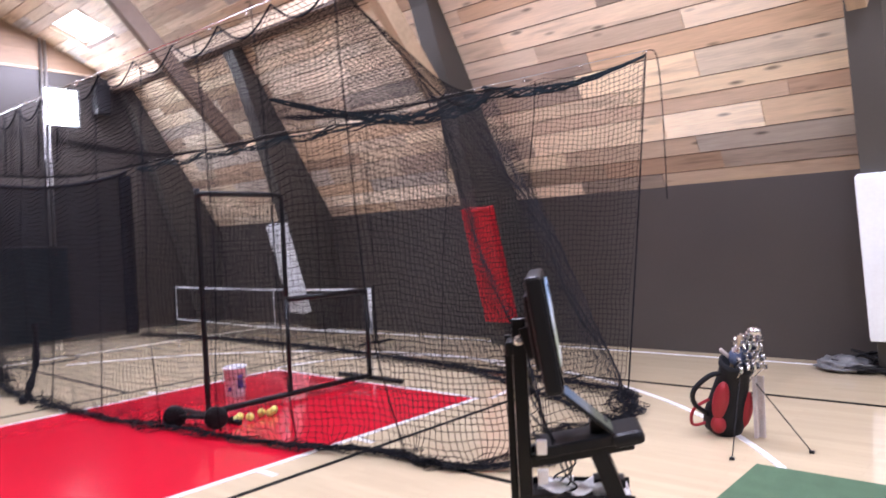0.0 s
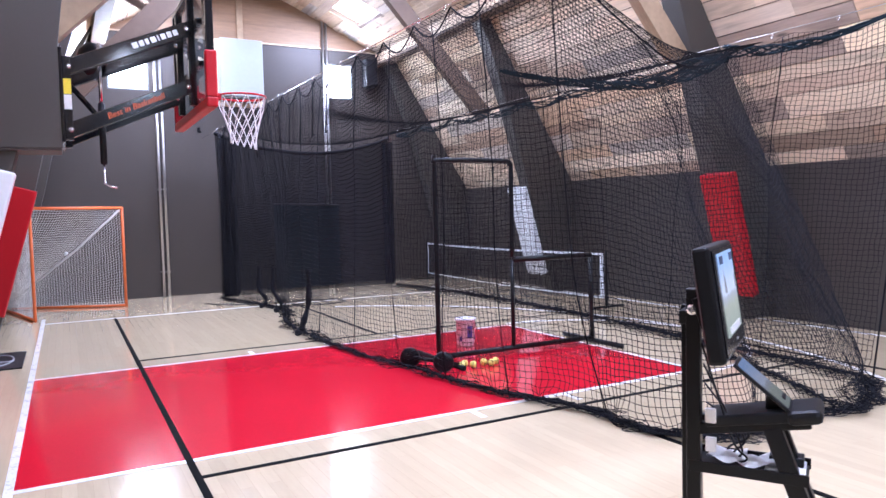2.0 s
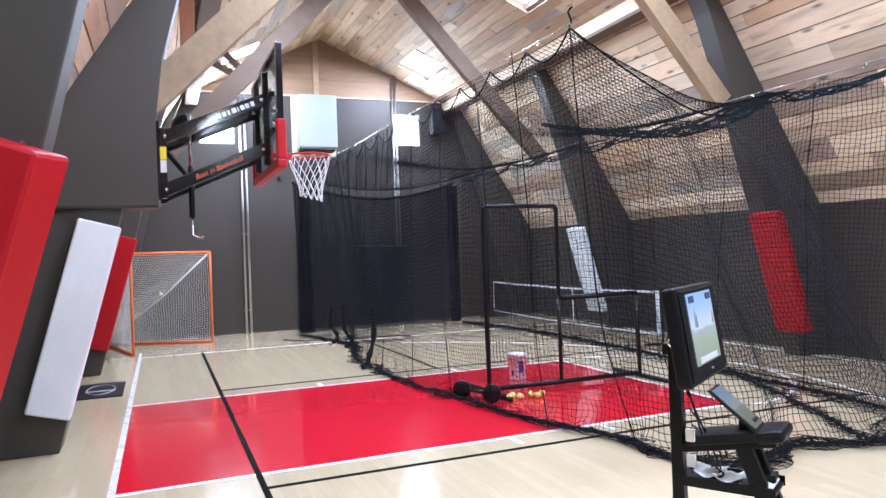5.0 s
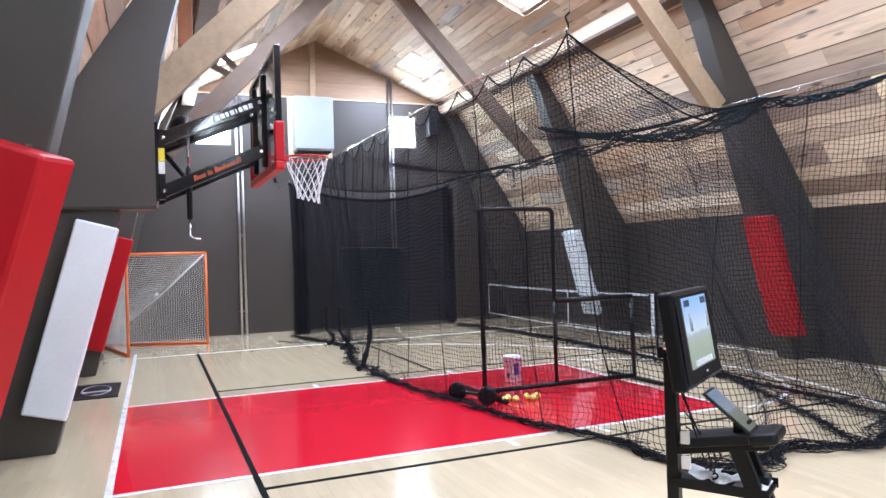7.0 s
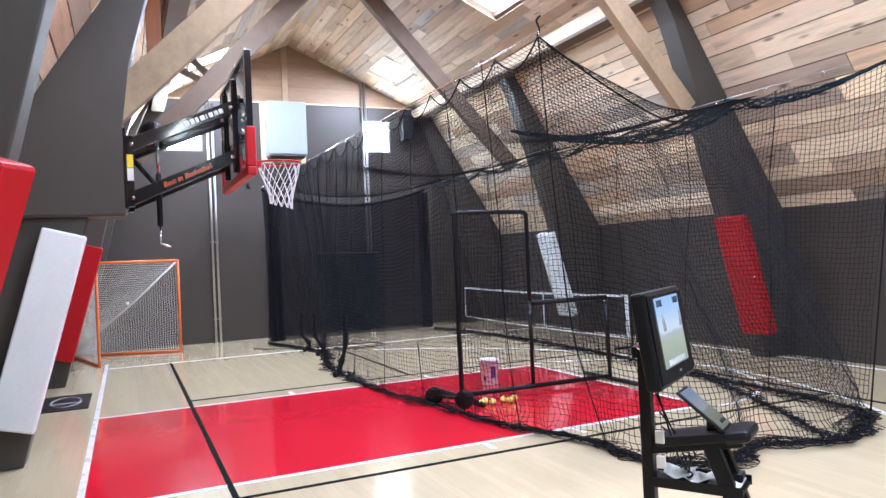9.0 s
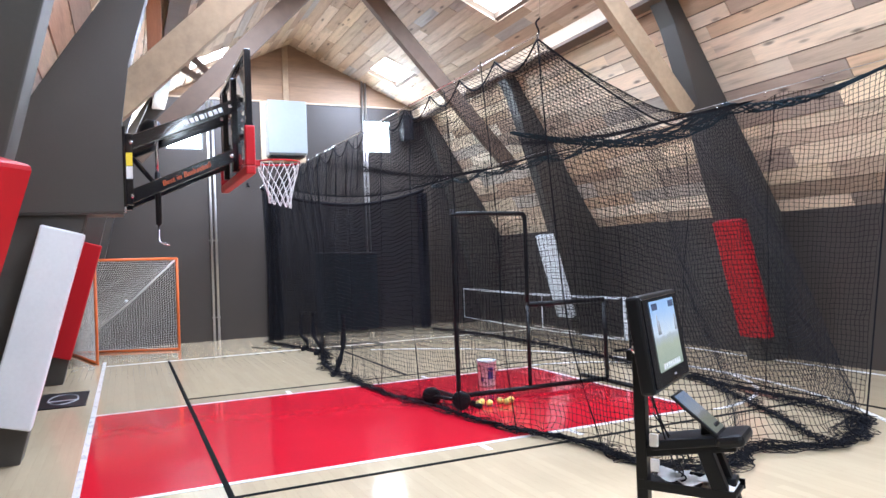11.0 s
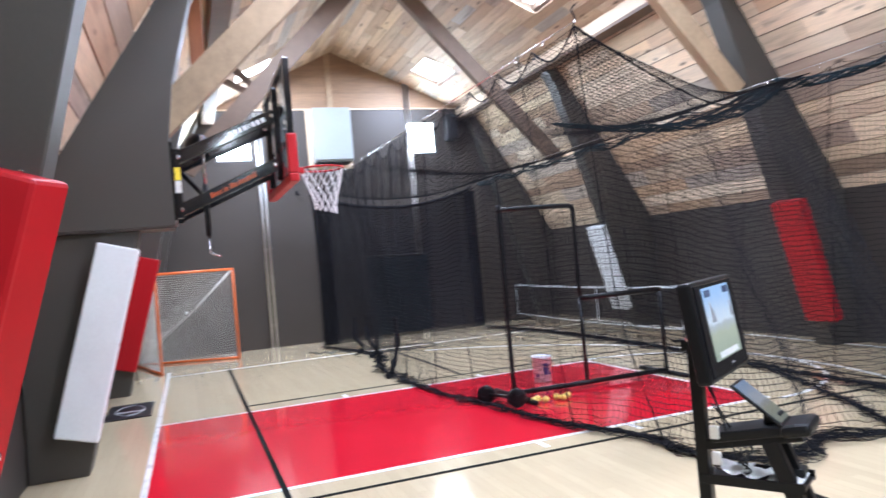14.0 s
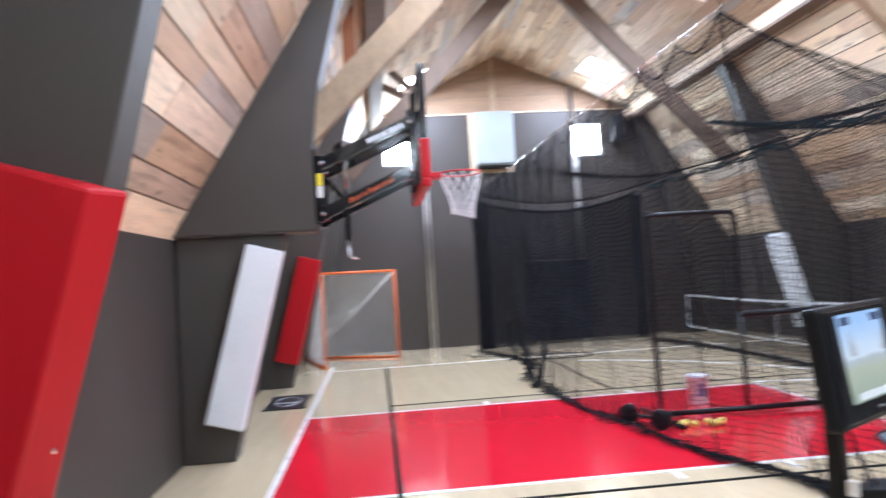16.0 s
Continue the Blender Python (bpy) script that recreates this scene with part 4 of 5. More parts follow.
part("mesh_sheet", cloth(curtain_at, 150, 14), CURTAIN, curtain, smooth=True)
part("side_fold", cloth(lambda u, v: Vector((0.03 + 0.26 * u, -0.06 - 0.05 * math.sin(u * 9), 0.05 + 3.12 * v)), 24, 8), CURTAIN, curtain, smooth=True)
part("side_fold", cloth(lambda u, v: Vector((3.45 + 0.24 * u, -0.06 - 0.05 * math.sin(u * 9), 0.1 + 3.05 * v)), 24, 8), CURTAIN, curtain, smooth=True)
for x0 in (0.02, 0.12, 3.42):
    part("side_fold", cloth(lambda u, v: Vector((x0 + 0.22 * u, -0.11 - 0.04 * math.sin(u * 11 + x0), 0.07 + 3.06 * v)), 24, 8), CURTAIN, curtain, smooth=True)
part("top_hem", tube([curtain_at(i / 40, 1.0) + Vector((0, -0.01, 0)) for i in range(41)], 0.035, 8), ROPE, curtain, smooth=True)
target = thing("pitching_target", "square black canvas target hung before the curtain", "target", at=(4.04, 9.05, 0.1))
part("canvas_sheet", cloth(lambda u, v: Vector((1.37 * u, 0.03 * math.sin(u * 7 + v * 2), 0.05 + (1.72 - 0.05 * math.sin(math.pi * u) - 0.04 * u) * v)), 30, 10), CANVAS, target, smooth=True)
part("top_rod", tube([(0, 0, 1.75), (1.37, 0, 1.71)], 0.015, 8), PLASTIC, target)
part("hanging_cord", tube([(1.3, 0, 1.72), (1.5, 0.1, 3.0)], 0.004, 5), ROPE, target)
part("hanging_cord", tube([(0.07, 0, 1.75), (-0.1, 0.1, 3.0)], 0.004, 5), ROPE, target)

# ---- L-shaped pitching screen ----
scr = thing("pitching_screen", "black L-shaped pitching screen with padded tube frame and wheels", "pitching screen", at=(3.82, 1.72, 0))
P = lambda x, y, z: Vector((x, y, z))
part("frame_tube", tube(smooth_path([P(0, 0, 0.06), P(0, 0, 2.05), P(0.0, -0.01, 2.13), P(0.06, -0.02, 2.165), P(0.84, -0.03, 2.165), P(0.93, -0.03, 2.13), P(0.95, -0.03, 2.05), P(0.95, -0.02, 1.09)], 6), 0.027, 10), STEEL_BLACK, scr, smooth=True)
part("frame_tube", tube([P(0.95, -0.02, 1.06), P(2.05, -0.06, 1.06)], 0.032, 10), STEEL_BLACK, scr, "foam-padded bar", smooth=True)
part("frame_tube", tube([P(2.05, -0.06, 1.07), P(2.07, -0.05, 0.06)], 0.027, 10), STEEL_BLACK, scr, smooth=True)
part("frame_tube", tube([P(0.95, -0.02, 1.06), P(0.95, -0.02, 0.06)], 0.024, 10), STEEL_BLACK, scr, smooth=True)
part("bottom_rail", tube([P(0, 0, 0.06), P(2.07, -0.05, 0.06)], 0.03, 10), STEEL_BLACK, scr, smooth=True)
for x in (0.0, 2.07):
    part("foot_rail", tube([P(x + 0.02, -0.5 if x < 1 else -0.55, 0.03), P(x, 0.5, 0.03)], 0.028, 8), STEEL_BLACK, scr, smooth=True)
for x, y in ((-0.35, -0.02), (-0.17, -0.42)):
    wz = part("wheel", lathe([(0.05, -0.035), (0.095, -0.03), (0.105, -0.012), (0.105, 0.012), (0.095, 0.03), (0.05, 0.035)], 20, (x, y, 0.105), (0.5, 0.8, 0)), PLASTIC, scr, smooth=True)
    part("hub", lathe([(0.02, -0.04), (0.055, -0.037), (0.055, 0.037), (0.02, 0.04)], 12, (x, y, 0.105), (0.5, 0.8, 0)), PLASTIC, wz)
part("axle_arm", tube([P(-0.35, -0.02, 0.105), P(-0.17, -0.42, 0.105), P(0.02, -0.40, 0.05)], 0.02, 8), STEEL_BLACK, scr)


def screen_net(x0, x1, z0, z1, sag):
    return lambda u, v: np.array((x0 + (x1 - x0) * u, -0.02 + sag * math.sin(math.pi * u) * math.sin(math.pi * v), z0 + (z1 - z0) * v))


net_part("netting", screen_net(0.02, 0.93, 0.08, 2.14, 0.12), 19, 42, 0.0022, NET, scr, "black square-mesh netting", 1)
net_part("netting", screen_net(0.95, 2.05, 0.08, 1.05, 0.12), 23, 21, 0.0022, NET, scr, "black square-mesh netting", 1)

# ---- portable court net near the wall ----
pn = thing("pickleball_net", "portable black court net with white tape edges", "court net", at=(8.0, 3.85, 0))
LN = 6.25
part("side_post", tube([P(0.0, -0.05, 0.0), P(0.0, -0.05, 0.92)], 0.02, 8), STEEL_BLACK, pn)
part("side_post", tube([P(0.0, LN + 0.05, 0.0), P(0.0, LN + 0.05, 0.92)], 0.02, 8), STEEL_BLACK, pn)
for y in (-0.05, LN + 0.05):
    part("base_foot", tube([P(-0.35, y, 0.02), P(0.35, y, 0.02)], 0.02, 8), STEEL_BLACK, pn)
net_part("mesh", lambda u, v: np.array((0.0, LN * u, 0.17 + 0.70 * v - 0.03 * math.sin(math.pi * u))), 140, 16, 0.0013, NET, pn, "fine black mesh", 1)
for z0, z1, nm in ((0.845, 0.885, "top_tape"), (0.15, 0.175, "bottom_tape")):
    part(nm, cloth(lambda u, v: Vector((-0.006, LN * u, z0 + (z1 - z0) * v - 0.03 * math.sin(math.pi * u))), 30, 1), WHITE_VINYL, pn, "white vinyl tape")
for y in (0.0, LN - 0.03, LN * 0.42):
    part("side_tape", box((-0.008, y, 0.16), (-0.003, y + 0.03, 0.86)), WHITE_VINYL, pn, "white vinyl tape")
part("side_tape", box((-0.012, 0.0, 0.16), (-0.006, 0.09, 0.87)), WHITE_VINYL, pn, "white vinyl tape")

# ---- far wall fittings ----
cab = thing("wall_cabinet", "white enamelled box on a raw plywood backing, high on the wall", "wall box", at=(3.25, YF, 3.97))
part("backing", box((0, -0.03, 0), (1.02, -0.001, 1.41), 0.003), PLY, cab, "raw plywood backing board")
part("body", box((0.10, -0.42, 0.12), (0.95, -0.031, 1.33), 0.02), WHITE_BOX, cab)
part("cover", box((0.085, -0.45, 0.16), (0.965, -0.421, 1.35), 0.012), WHITE_BOX, cab)
part("lower_grille", box((0.14, -0.40, 0.085), (0.91, -0.06, 0.119), 0.004), PLASTIC, cab, "dark lower grille")
for x, zt, zb in ((2.10, 5.3, 0.0), (2.20, 5.3, 0.0), (5.68, 6.0, 0.0), (5.76, 6.0, 0.0)):
    c = thing("conduit", "galvanised steel conduit running up the dark wall", "conduit", "wall conduits", at=(x, YF - 0.06, zb))
    part("pipe", tube([P(0, 0, 0), P(0, 0, zt)], 0.028, 10), GALV, c, smooth=True)
    for z in (0.5, 2.2, 3.9):
        part("strap", box((-0.04, -0.005, z), (0.04, 0.059, z + 0.03), 0.003), GALV, c)
hk = thing("wall_hook", "small dark wall bracket", "hook", at=(2.92, YF, 3.45))
part("plate", box((-0.03, -0.012, -0.05), (0.03, -0.001, 0.05), 0.003), PLASTIC, hk)
part("hook_arm", tube([P(0, -0.01, 0), P(0, -0.09, 0.0), P(0, -0.1, 0.05)], 0.012, 8), PLASTIC, hk)
part("hook_arm", tube([P(0, -0.01, -0.03), P(0.05, -0.07, -0.04)], 0.010, 8), PLASTIC, hk)
# no loudspeaker here: an added box stands in for the column's dark top
spk = thing("column_top_box", "dark box high beside the window, standing in for the column top", "loudspeaker", at=(6.62, YF - 0.02, 4.55))
part("cabinet", box((0, -0.3, 0), (0.28, -0.001, 0.62), 0.015), PLASTIC, spk)
part("grille", box((0.02, -0.312, 0.03), (0.26, -0.301, 0.59), 0.004), BLACK_CLOTH, spk)

# ---- floor things ----
mat_ = thing("floor_mat", "black rubber mat with a silver oval print beside the columns", "mat", at=(-0.70, 4.1, 0))
part("rubber", box((0, 0, 0.001), (0.56, 1.12, 0.014), 0.004), PLASTIC, mat_)
part("oval_print", tube([P(0.28 + 0.17 * math.cos(a), 0.56 + 0.36 * math.sin(a), 0.0145) for a in (k * math.tau / 28 for k in range(28))], 0.012, 4, True), GREY_PRINT, mat_, "silver oval print")
part("oval_print", box((0.10, 0.42, 0.0145), (0.46, 0.50, 0.0175)), GREY_PRINT, mat_, "silver print")
bk = thing("ball_bucket", "white plastic bucket with a purple printed label", "bucket", at=(4.56, 2.42, 0))
bk.scale = (0.88, 0.88, 0.98)
part("pail", lathe([(0.115, 0.001), (0.12, 0.01), (0.135, 0.30), (0.143, 0.305), (0.143, 0.335), (0.128, 0.335), (0.118, 0.03)], 24), CLEAR_WHITE, bk, smooth=True)
for a0, z0, z1, w in ((-110, 0.1, 0.25, 34), (-60, 0.08, 0.13, 24), (-160, 0.07, 0.12, 20)):
    bm = bmesh.new()
    col = [[bm.verts.new(((0.1345 + 0.012 * (z - 0.2)) * 0.99 * math.cos(radians(a0 + w * k / 6)), (0.1345 + 0.012 * (z - 0.2)) * 0.99 * math.sin(radians(a0 + w * k / 6)), z)) for z in (z0, z1)] for k in range(7)]
    for p, q in zip(col, col[1:]):
        bm.faces.new((p[0], q[0], q[1], p[1]))
    part("label", bm, PURPLE, bk, "purple printed label")
part("bail_handle", tube([P(-0.14, 0, 0.3), P(-0.12, -0.1, 0.23), P(0, -0.15, 0.2), P(0.12, -0.1, 0.23), P(0.14, 0, 0.3)], 0.005, 6), CHROME, bk)
ball_mesh = mesh_of("training_ball", lathe([(0.038 * math.sin(math.pi * i / 12), -0.038 * math.cos(math.pi * i / 12)) for i in range(13)], 16), YELLOW)
for p in ball_mesh.polygons:
    p.use_smooth = True
for x, y in ((3.86, 1.30), (3.93, 1.36), (3.98, 1.27), (4.14, 1.32), (4.18, 1.24), (4.27, 1.30)):
    b = new("training_ball", ball_mesh)
    b.location = (x, y, 0.0425)
    tagged(b, "small yellow training ball lying on the red lane", "ball", "training balls")
cb = part("floor_cable", tube(smooth_path([(2.6, 8.7, 0.012), (2.85, 8.3, 0.012), (3.4, 8.1, 0.012), (4.3, 8.0, 0.012), (4.85, 7.7, 0.012), (4.8, 7.3, 0.012), (4.3, 7.2, 0.012), (3.7, 7.35, 0.012)], 6), 0.011, 6), PLASTIC)
tagged(cb, "black cable looped on the floor", "cable")
gm = thing("putting_mat", "green felt putting mat on the maple floor", "putting mat", at=(3.3, -4.6, 0))
part("felt", box((0, 0, 0.004), (1.83, 1.69, 0.016), 0.004), FELT, gm)
part("backing", box((0.01, 0.01, 0.0), (1.82, 1.68, 0.004)), PLASTIC, gm)

# ---- golf bag ----
bag = thing("golf_bag", "red and black golf stand bag with clubs and hanging towel", "golf bag", at=(5.80, -2.45, 0))
bag.scale = (0.88, 0.88, 0.88)
ax = Vector((-0.16, -0.20, 0.62)).normalized()


def along(h, side=Vector((0, 0, 0))):
    return ax * h + side


part("body", lathe([(0.13, 0.0), (0.165, 0.025), (0.178, 0.12), (0.16, 0.3), (0.135, 0.5), (0.128, 0.62), (0.142, 0.64), (0.142, 0.69), (0.12, 0.69), (0.11, 0.55)], 24, (0, 0, 0.035), ax), BLACK_CLOTH, bag, smooth=True)
right, front = Vector((0.66, -0.75, 0)), Vector((-0.75, -0.66, 0))
for off, h0, s in ((-right * 0.115 + front * 0.085, 0.36, 0.19), (-right * 0.10 + front * 0.11, 0.13, 0.085), (right * 0.115 + front * 0.075, 0.25, 0.19)):
    bm = bmesh.new()
    bmesh.ops.create_uvsphere(bm, u_segments=16, v_segments=10, radius=1)
    m = Matrix.Translation(along(h0, off)) @ ax.to_track_quat("Z", "Y").to_matrix().to_4x4() @ Matrix.Diagonal((0.062, 0.075, s, 1))
    bmesh.ops.transform(bm, matrix=m, verts=bm.verts)
    part("pocket", bm, RED_CLOTH, bag, "bulging red zip pocket", True)
part("shoulder_strap", tube(smooth_path([along(0.62, -right * 0.1), along(0.60, -right * 0.22), along(0.46, -right * 0.33), along(0.32, -right * 0.30), along(0.2, -right * 0.16)], 6), 0.022, 8), BLACK_CLOTH, bag, "padded black strap", True)
part("shoulder_strap", tube(smooth_path([along(0.36, -right * 0.18), along(0.26, -right * 0.3), along(0.1, -right * 0.28), along(0.12, -right * 0.14)], 6), 0.014, 8), RED_CLOTH, bag, "red strap", True)
cl = random.Random(3)
for k in range(20):
    row, c_ = k // 5, k % 5
    side = right * (-0.03 + 0.058 * c_ - 0.010 * row) + front * (0.15 - 0.05 * row - 0.015 * c_)
    tip = along(0.68 + 0.085 * row + 0.03 * math.sin(c_ * 0.8) + cl.uniform(-0.01, 0.01), side)
    c = part("club_shaft", tube([along(0.45, side * 0.35), tip], 0.006, 6), CHROME, bag)
    head = prism([(-0.028, -0.023), (0.046, -0.031), (0.056, 0.013), (0.008, 0.040), (-0.026, 0.022)], -0.011, 0.011, 0.006)
    bmesh.ops.transform(head, matrix=Matrix.Translation(tip) @ Matrix.Rotation(radians(40) + cl.uniform(-0.5, 0.5), 4, "Z") @ Matrix.Rotation(cl.uniform(-0.4, 0.4), 4, "Y"), verts=head.verts)
    part("club_head", head, CHROME, c, "forged iron club head")
drv = part("club_shaft", tube([along(0.4), along(1.0, right * 0.07)], 0.006, 6), STEEL_BLACK, bag)
bm = bmesh.new()
bmesh.ops.create_uvsphere(bm, u_segments=14, v_segments=8, radius=1)
bmesh.ops.transform(bm, matrix=Matrix.Translation(along(1.02, right * 0.08)) @ Matrix.Diagonal((0.05, 0.06, 0.035, 1)), verts=bm.verts)
part("club_head", bm, CHROME, drv, "polished wood club head", True)
for off in (-right * 0.03 + front * 0.02, right * 0.03 - front * 0.05 + ax * 0.05):
    bm = bmesh.new()
    bmesh.ops.create_uvsphere(bm, u_segments=14, v_segments=9, radius=1)
    bmesh.ops.transform(bm, matrix=Matrix.Translation(along(0.78, off)) @ Matrix.Diagonal((0.065, 0.065, 0.075, 1)), verts=bm.verts)
    part("headcover", bm, BLUE_CLOTH, bag, "dark blue knitted club cover", True)
part("grip_stick", tube([along(0.5, -right * 0.05), along(0.98, -right * 0.03)], 0.016, 8), BEAM_L, bag, "wooden shaft end", True)
part("grip_stick", tube([along(0.72, -right * 0.02), along(0.86, -right * 0.17)], 0.016, 8), TOWEL, bag, "pale grip end", True)
part("towel", cloth(lambda u, v: along(0.60, right * (0.10 + 0.10 * u)) * v + (along(0.60, right * (0.10 + 0.10 * u)) * Vector((1, 1, 0)) + Vector((0, 0, 0.03))) * (1 - v) + front * (0.10 + 0.02 * math.sin(u * 9)), 10, 8), TOWEL, bag, "grey hanging towel", True)
foot = Vector(((5.585 - 5.80) / 0.88, (-3.14 + 2.45) / 0.88, 0.012))
foot_b = Vector(((5.16 - 5.80) / 0.88, (-2.74 + 2.45) / 0.88, 0.012))
for q, hip in ((foot, right * 0.1 + front * 0.06), (foot_b, front * 0.15 - right * 0.02)):
    part("stand_leg", tube([along(0.6, hip), q], 0.0045, 6), STEEL_BLACK, bag)
    part("rubber_foot", box(tuple(q - Vector((0.018, 0.018, 0.012))), tuple(q + Vector((0.018, 0.018, 0.012))), 0.005), PLASTIC, bag)

# ---- training console on a cart ----
KM = Matrix.Translation((2.82, -2.66, 0)) @ Matrix.Rotation(radians(32.5), 4, "Z")
kio = thing("simulator_console", "black steel golf simulator cart with lit monitor and tablet", "console", at=(2.82, -2.66, 0))
kio.matrix_basis = KM
# local axes: x along the monitor, -y out of its face
part("mast", box((-0.035, -0.03, 0.05), (0.035, 0.03, 1.25), 0.006), STEEL_BLACK, kio)
part("mast", box((0.10, 0.04, 0.05), (0.135, 0.075, 1.16), 0.006), STEEL_BLACK, kio)
for x in (-0.03, 0.14):
    part("base_rail", box((x - 0.025, -0.66, 0.0), (x + 0.025, 0.3, 0.05), 0.006), STEEL_BLACK, kio)
part("base_rail", box((-0.005, -0.05, 0.01), (0.115, 0.0, 0.05), 0.004), STEEL_BLACK, kio)
part("cross_tie", box((-0.03, -0.02, 1.09), (0.14, 0.06, 1.15), 0.005), STEEL_BLACK, kio)
part("tilt_bracket", beam((0.02, -0.02, 1.14), (0.02, -0.07, 1.155), 0.16, 0.14), STEEL_BLACK, kio)
part("knob", lathe([(0.02, 0), (0.024, 0.02), (0.012, 0.03)], 10, (-0.036, -0.0, 1.16), (-1, 0, 0)), CHROME, kio)
mon = part("monitor", box((-0.325, -0.012, -0.24), (0.325, 0.06, 0.24), 0.016), PLASTIC, kio)
mon.matrix_basis = Matrix.Translation((-0.01, -0.135, 1.216)) @ Matrix.Rotation(radians(-8), 4, "X")
part("bezel", box((-0.30, -0.019, -0.218), (0.30, -0.0125, 0.22), 0.003), GLOSS_BLACK, mon)
part("screen", box((-0.205, -0.0235, -0.15), (0.205, -0.0195, 0.20)), SCREEN, mon, "lit display showing a fairway")
for k in range(8):
    part("screen_icon", box((-0.15 + k * 0.038, -0.0265, -0.142), (-0.125 + k * 0.038, -0.024, -0.115)), WHITE_PRINT, mon, "small white icon")
for x0 in (-0.19, 0.10):
    part("screen_icon", box((x0, -0.0265, 0.155), (x0 + 0.085, -0.024, 0.188)), BLUE_CLOTH, mon, "small dark panel")
for x0, z0, z1, w in ((-0.15, 0.03, 0.13, 0.03), (-0.13, 0.03, 0.10, 0.04), (0.15, 0.03, 0.11, 0.05)):
    part("screen_picture", prism([(x0, z0), (x0 + w, z0), (x0 + w * 0.6, z1), (x0 + w * 0.4, z1)], -0.0255, -0.024), GREY_PRINT, mon, "grey spire shown on the display")
part("maker_badge", box((0.02, -0.0215, -0.192), (0.05, -0.0195, -0.183)), GREY_PRINT, mon, "small silver badge")
part("back_shell", box((-0.2, 0.054, -0.16), (0.2, 0.085, 0.16), 0.016), PLASTIC, mon)
for x in (-0.005, 0.135):
    part("tray_arm", beam((x, 0.0, 0.615), (x, -0.47, 0.70), 0.05, 0.055, 0.008), STEEL_BLACK, kio)
part("tray", beam((0.07, -0.05, 0.655), (0.07, -0.46, 0.73), 0.22, 0.05, 0.01), PLASTIC, kio)
part("tray_lip", beam((0.065, -0.38, 0.71), (0.065, -0.515, 0.737), 0.26, 0.062, 0.024), PLASTIC, kio, "rounded black hand rest")
tab = part("tablet", box((-0.095, -0.008, -0.145), (0.095, 0.008, 0.145), 0.006), PLASTIC, kio)
tab.matrix_basis = Matrix.Translation((0.05, -0.28, 0.832)) @ Matrix.Rotation(radians(-50), 4, "X")
part("tablet_screen", box((-0.084, -0.0115, -0.13), (0.084, -0.009, 0.13)), TABLET, tab, "dim lit tablet display")
part("tablet_rest", box((0.03, -0.37, 0.70), (0.13, -0.29, 0.785), 0.012), PLASTIC, kio)
for x in (-0.005, 0.135):
    part("front_leg", beam((x, -0.32, 0.66), (x, -0.54, 0.05), 0.055, 0.075), STEEL_BLACK, kio)
part("shelf", box((-0.03, -0.46, 0.43), (0.2, 0.02, 0.445), 0.004), STEEL_BLACK, kio)
part("shelf_lip", box((-0.038, -0.465, 0.425), (-0.029, 0.02, 0.475), 0.002), STEEL_BLACK, kio)
part("shelf_lip", box((0.201, -0.465, 0.425), (0.21, 0.02, 0.475), 0.002), STEEL_BLACK, kio)
part("shelf_box", box((0.10, -0.44, 0.446), (0.19, -0.30, 0.50), 0.006), PLASTIC, kio, "small black power box")
for k in range(3):
    y0 = -0.45 + 0.12 * k
    s_ = part("paper_sheaf", cloth(lambda u, v: Vector((-0.01 + 0.17 * u, y0 + 0.16 * v, 0.452 + 0.010 * k + 0.018 * (1 + math.sin(u * 7 + k) * math.sin(v * 6 + k)))), 10, 10), PAPER, None)
    s_.matrix_world = KM.copy()
    tagged(s_, "crumpled white paper on the cart shelf", "paper", "papers on the cart")
for k in range(4):
    part("power_cord", tube(smooth_path([(0.02 + 0.04 * k, -0.03, 1.0 - 0.1 * k), (-0.03 + 0.03 * k, -0.16 - 0.02 * k, 0.60), (0.0 + 0.05 * k, -0.22 + 0.03 * k, 0.50), (0.03 + 0.04 * k, -0.12, 0.46)], 6), 0.005, 5), PLASTIC, kio, "dangling black cord", True)
for x, z in ((-0.06, 0.66), (-0.055, 0.53)):
    part("adapter", box((x - 0.004, -0.10, z), (x + 0.018, -0.055, z + 0.065), 0.005), PAPER, kio, "small white adapter")

# clutter by the near column
pile = thing("cable_pile", "tangled black cables against the wall", "cable pile", at=(8.75, -2.95, 0))
cr_ = random.Random(21)
for k in range(5):
    pts = [(cr_.uniform(-0.3, 0.3), cr_.uniform(-0.35, 0.35), 0.02 + 0.05 * k * cr_.random()) for _ in range(9)]
    part("loop", tube(smooth_path(pts, 5), 0.012, 6), PLASTIC, pile, smooth=True)
sack = thing("plastic_sack", "crumpled grey plastic sack on the floor", "sack", at=(8.72, -2.72, 0))
bm = bmesh.new()
bmesh.ops.create_icosphere(bm, subdivisions=4, radius=1)
for v in bm.verts:
    n_ = noise.noise(v.co * 2.4) * 0.35 + noise.noise(v.co * 6) * 0.12
    v.co = Vector((v.co.x * 0.22, v.co.y * 0.26, max(0, v.co.z * 0.09 + 0.06))) * (1 + n_)
    v.co.z = max(0.001, v.co.z)
part("film", bm, material("grey_plastic_film", (0.14, 0.14, 0.14), 0.3, 0, 9, 0.2, 0.004), sack, smooth=True)
lb = new("lacrosse_ball", mesh_of("lacrosse_ball", lathe([(0.032 * math.sin(math.pi * i / 10), -0.032 * math.cos(math.pi * i / 10)) for i in range(11)], 14), WHITE_VINYL))
lb.location = (0.35, 9.0, 1.05)
tagged(lb, "white ball caught in the goal net", "ball")

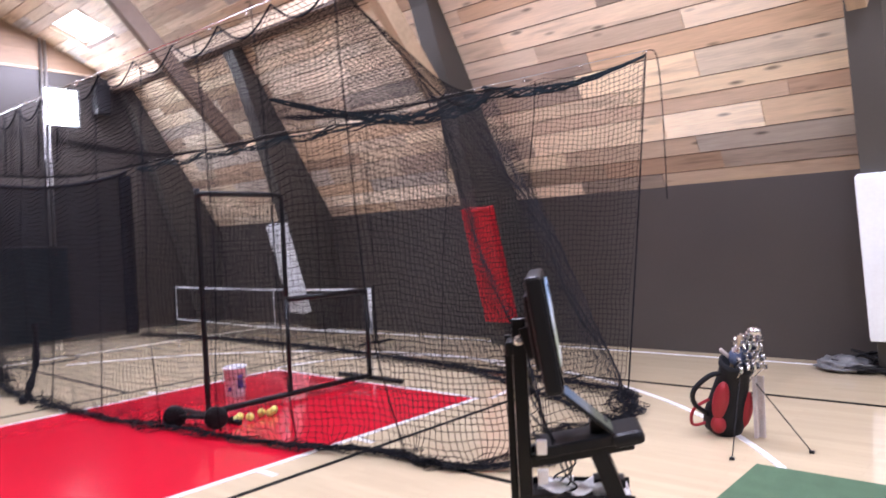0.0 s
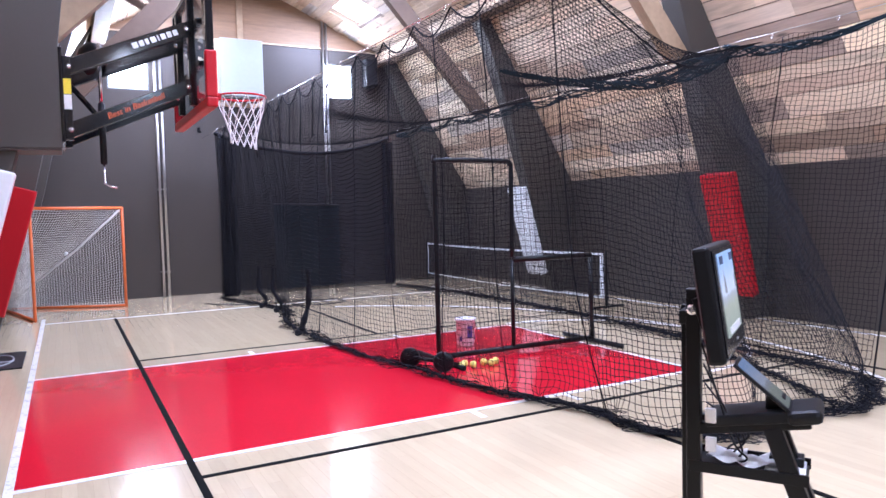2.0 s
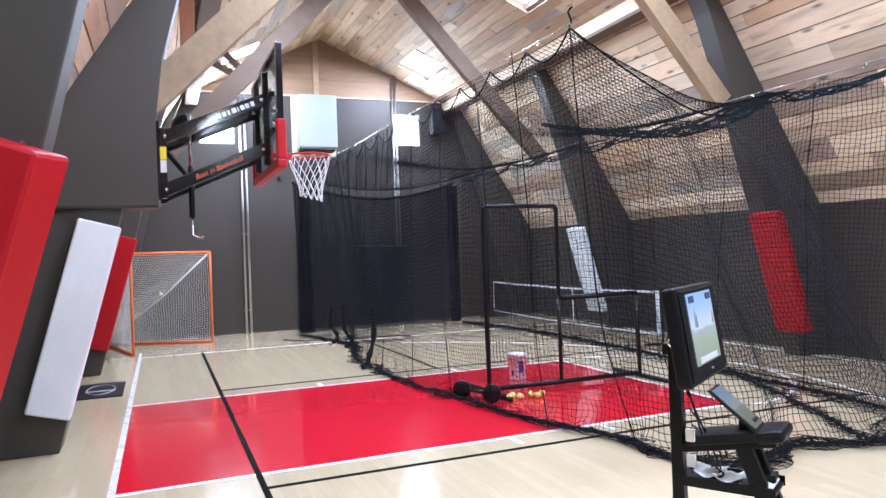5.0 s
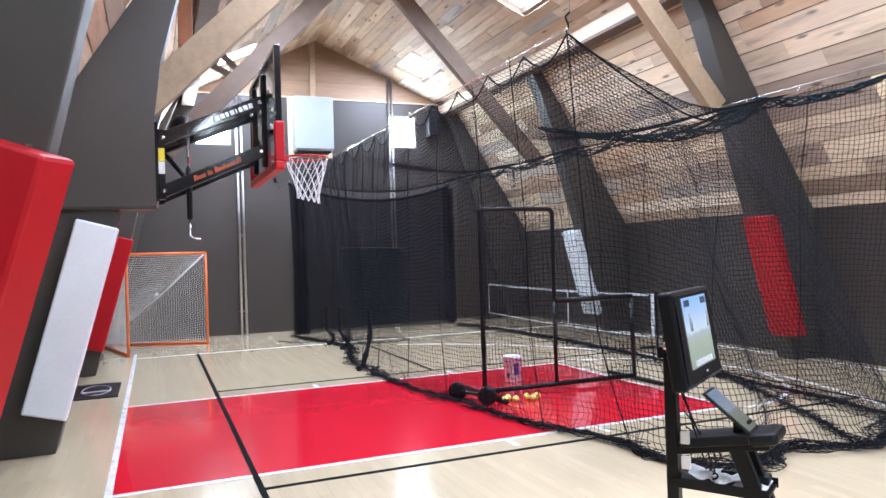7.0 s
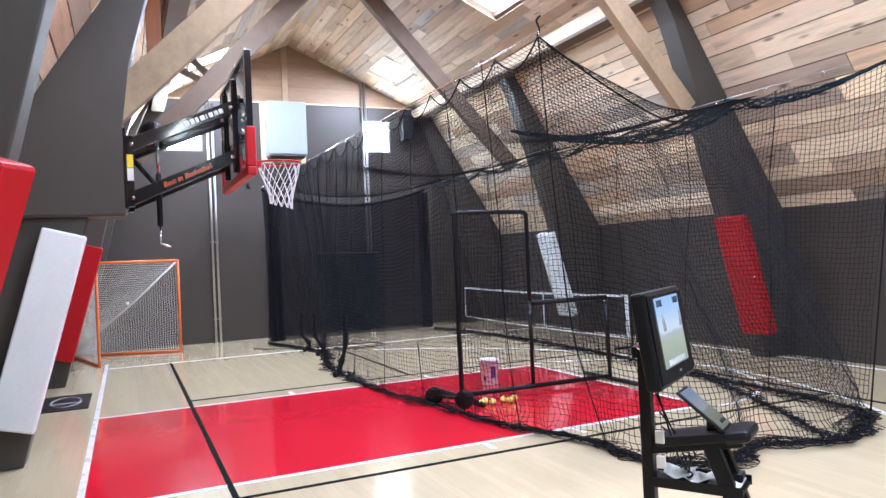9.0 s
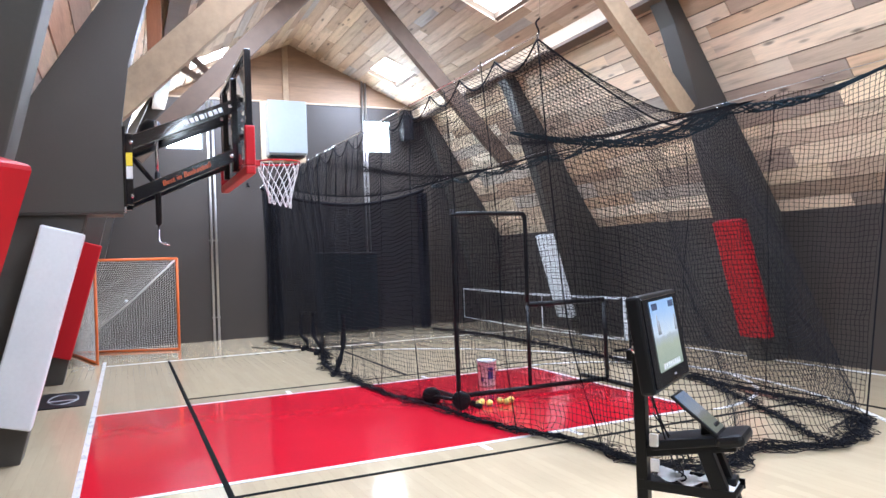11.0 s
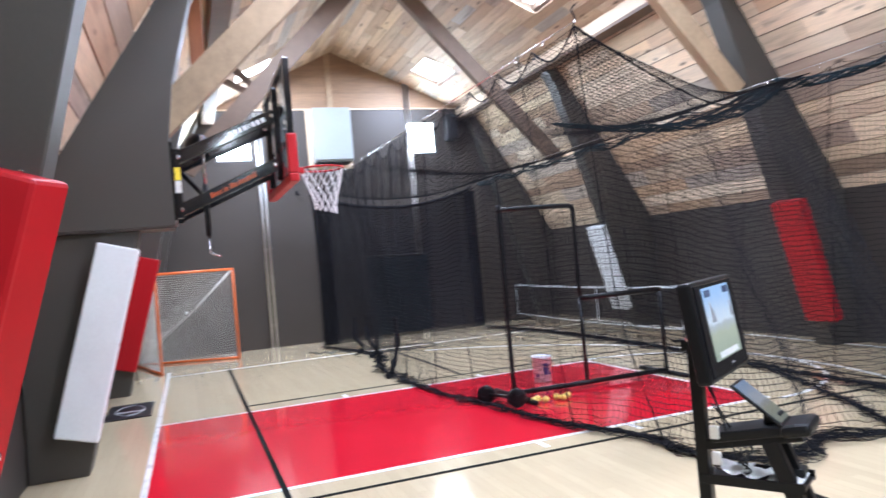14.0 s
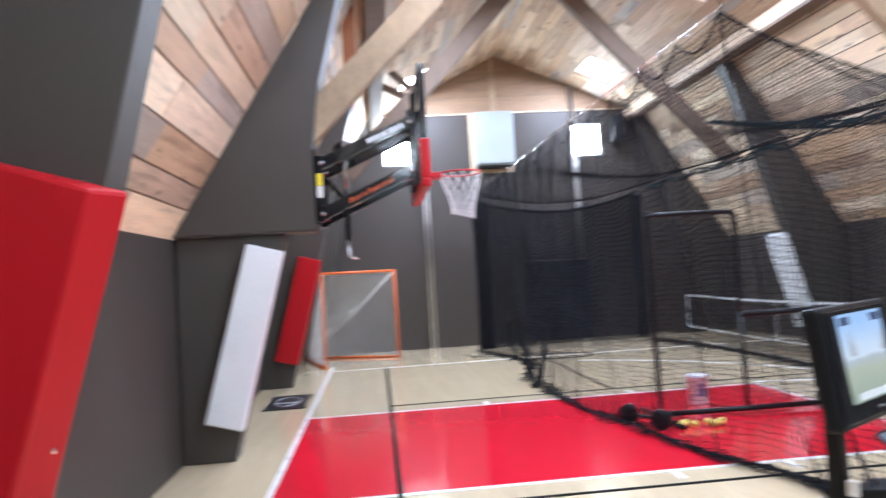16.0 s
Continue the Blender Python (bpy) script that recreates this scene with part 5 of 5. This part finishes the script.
# ---- boards of the steep roof slopes, one by one ----
unit = bpy.data.meshes.new("board")
unit.from_pydata([(x, y, z) for x in (0, 1) for y in (0, 1) for z in (0, 1)], [], [(0, 1, 3, 2), (4, 6, 7, 5), (0, 4, 5, 1), (2, 3, 7, 6), (1, 5, 7, 3), (0, 2, 6, 4)])
unit.materials.append(PLANK)
unit_dark = unit.copy()
unit_dark.materials.clear()
unit_dark.materials.append(PLANK_DARK)
for side in ("left", "right"):
    s = -1 if side == "left" else 1
    wall = thing("wall_slope_" + side, "steep slope clad in mixed reclaimed boards, tan to grey", "wall", kind="structure")
    run = WD[s] - KD[s]
    slope = math.hypot(run, KZ - KNEE)
    up = Vector((-s * run / slope, 0, (KZ - KNEE) / slope))
    inn = Vector((-s * (KZ - KNEE) / slope, 0, -run / slope))
    foot_ = Vector((XC + s * WD[s], 0, KNEE))
    rb = random.Random(31 if s > 0 else 17)
    d, course = 0.0, 0
    rest_v, rest_f = [], []
    while d < slope - 0.02:
        w = min(rb.choice((0.20, 0.24, 0.26, 0.28, 0.33)), slope - d)
        y = -3.1
        y -= rb.uniform(0, 0.8)
        while y < YF:
            y2 = min(YF, y + rb.uniform(1.1, 3.4))
            mid = (y + y2) / 2
            old = s > 0 and mid < 1.5 and (course == 1 or course == 0 and mid > -1.6)
            o = new("board", unit_dark if old else unit)
            th = rb.uniform(0.016, 0.03)
            o.parent = wall
            o.matrix_basis = Matrix.Translation(foot_ + up * (d + 0.004) + Vector((0, y + 0.002, 0))) @ Matrix(((up.x * (w - 0.016), 0, inn.x * th, 0), (0, y2 - y - 0.004, 0, 0), (up.z * (w - 0.016), 0, inn.z * th, 0), (0, 0, 0, 1)))
            y = y2
        a0, a1 = d, d + w - 0.005
        yy = YB
        while yy < -3.9:
            y2 = min(-3.9, yy + rb.uniform(0.9, 2.2))
            base = len(rest_v)
            for q in (a0, a1):
                for yv in (yy + 0.002, y2 - 0.002):
                    for h in (0.0, 0.022):
                        rest_v.append(tuple(foot_ + up * q + Vector((0, yv, 0)) + inn * h))
            f = base
            rest_f += [(f, f + 1, f + 3, f + 2), (f + 4, f + 6, f + 7, f + 5), (f, f + 4, f + 5, f + 1), (f + 2, f + 3, f + 7, f + 6), (f + 1, f + 5, f + 7, f + 3)]
            yy = y2
        d += w
        course += 1
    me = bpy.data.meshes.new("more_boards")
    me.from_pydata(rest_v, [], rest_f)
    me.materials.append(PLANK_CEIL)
    o = new("more_boards", me)
    o.parent = wall
    tagged(o, kind="stuff")
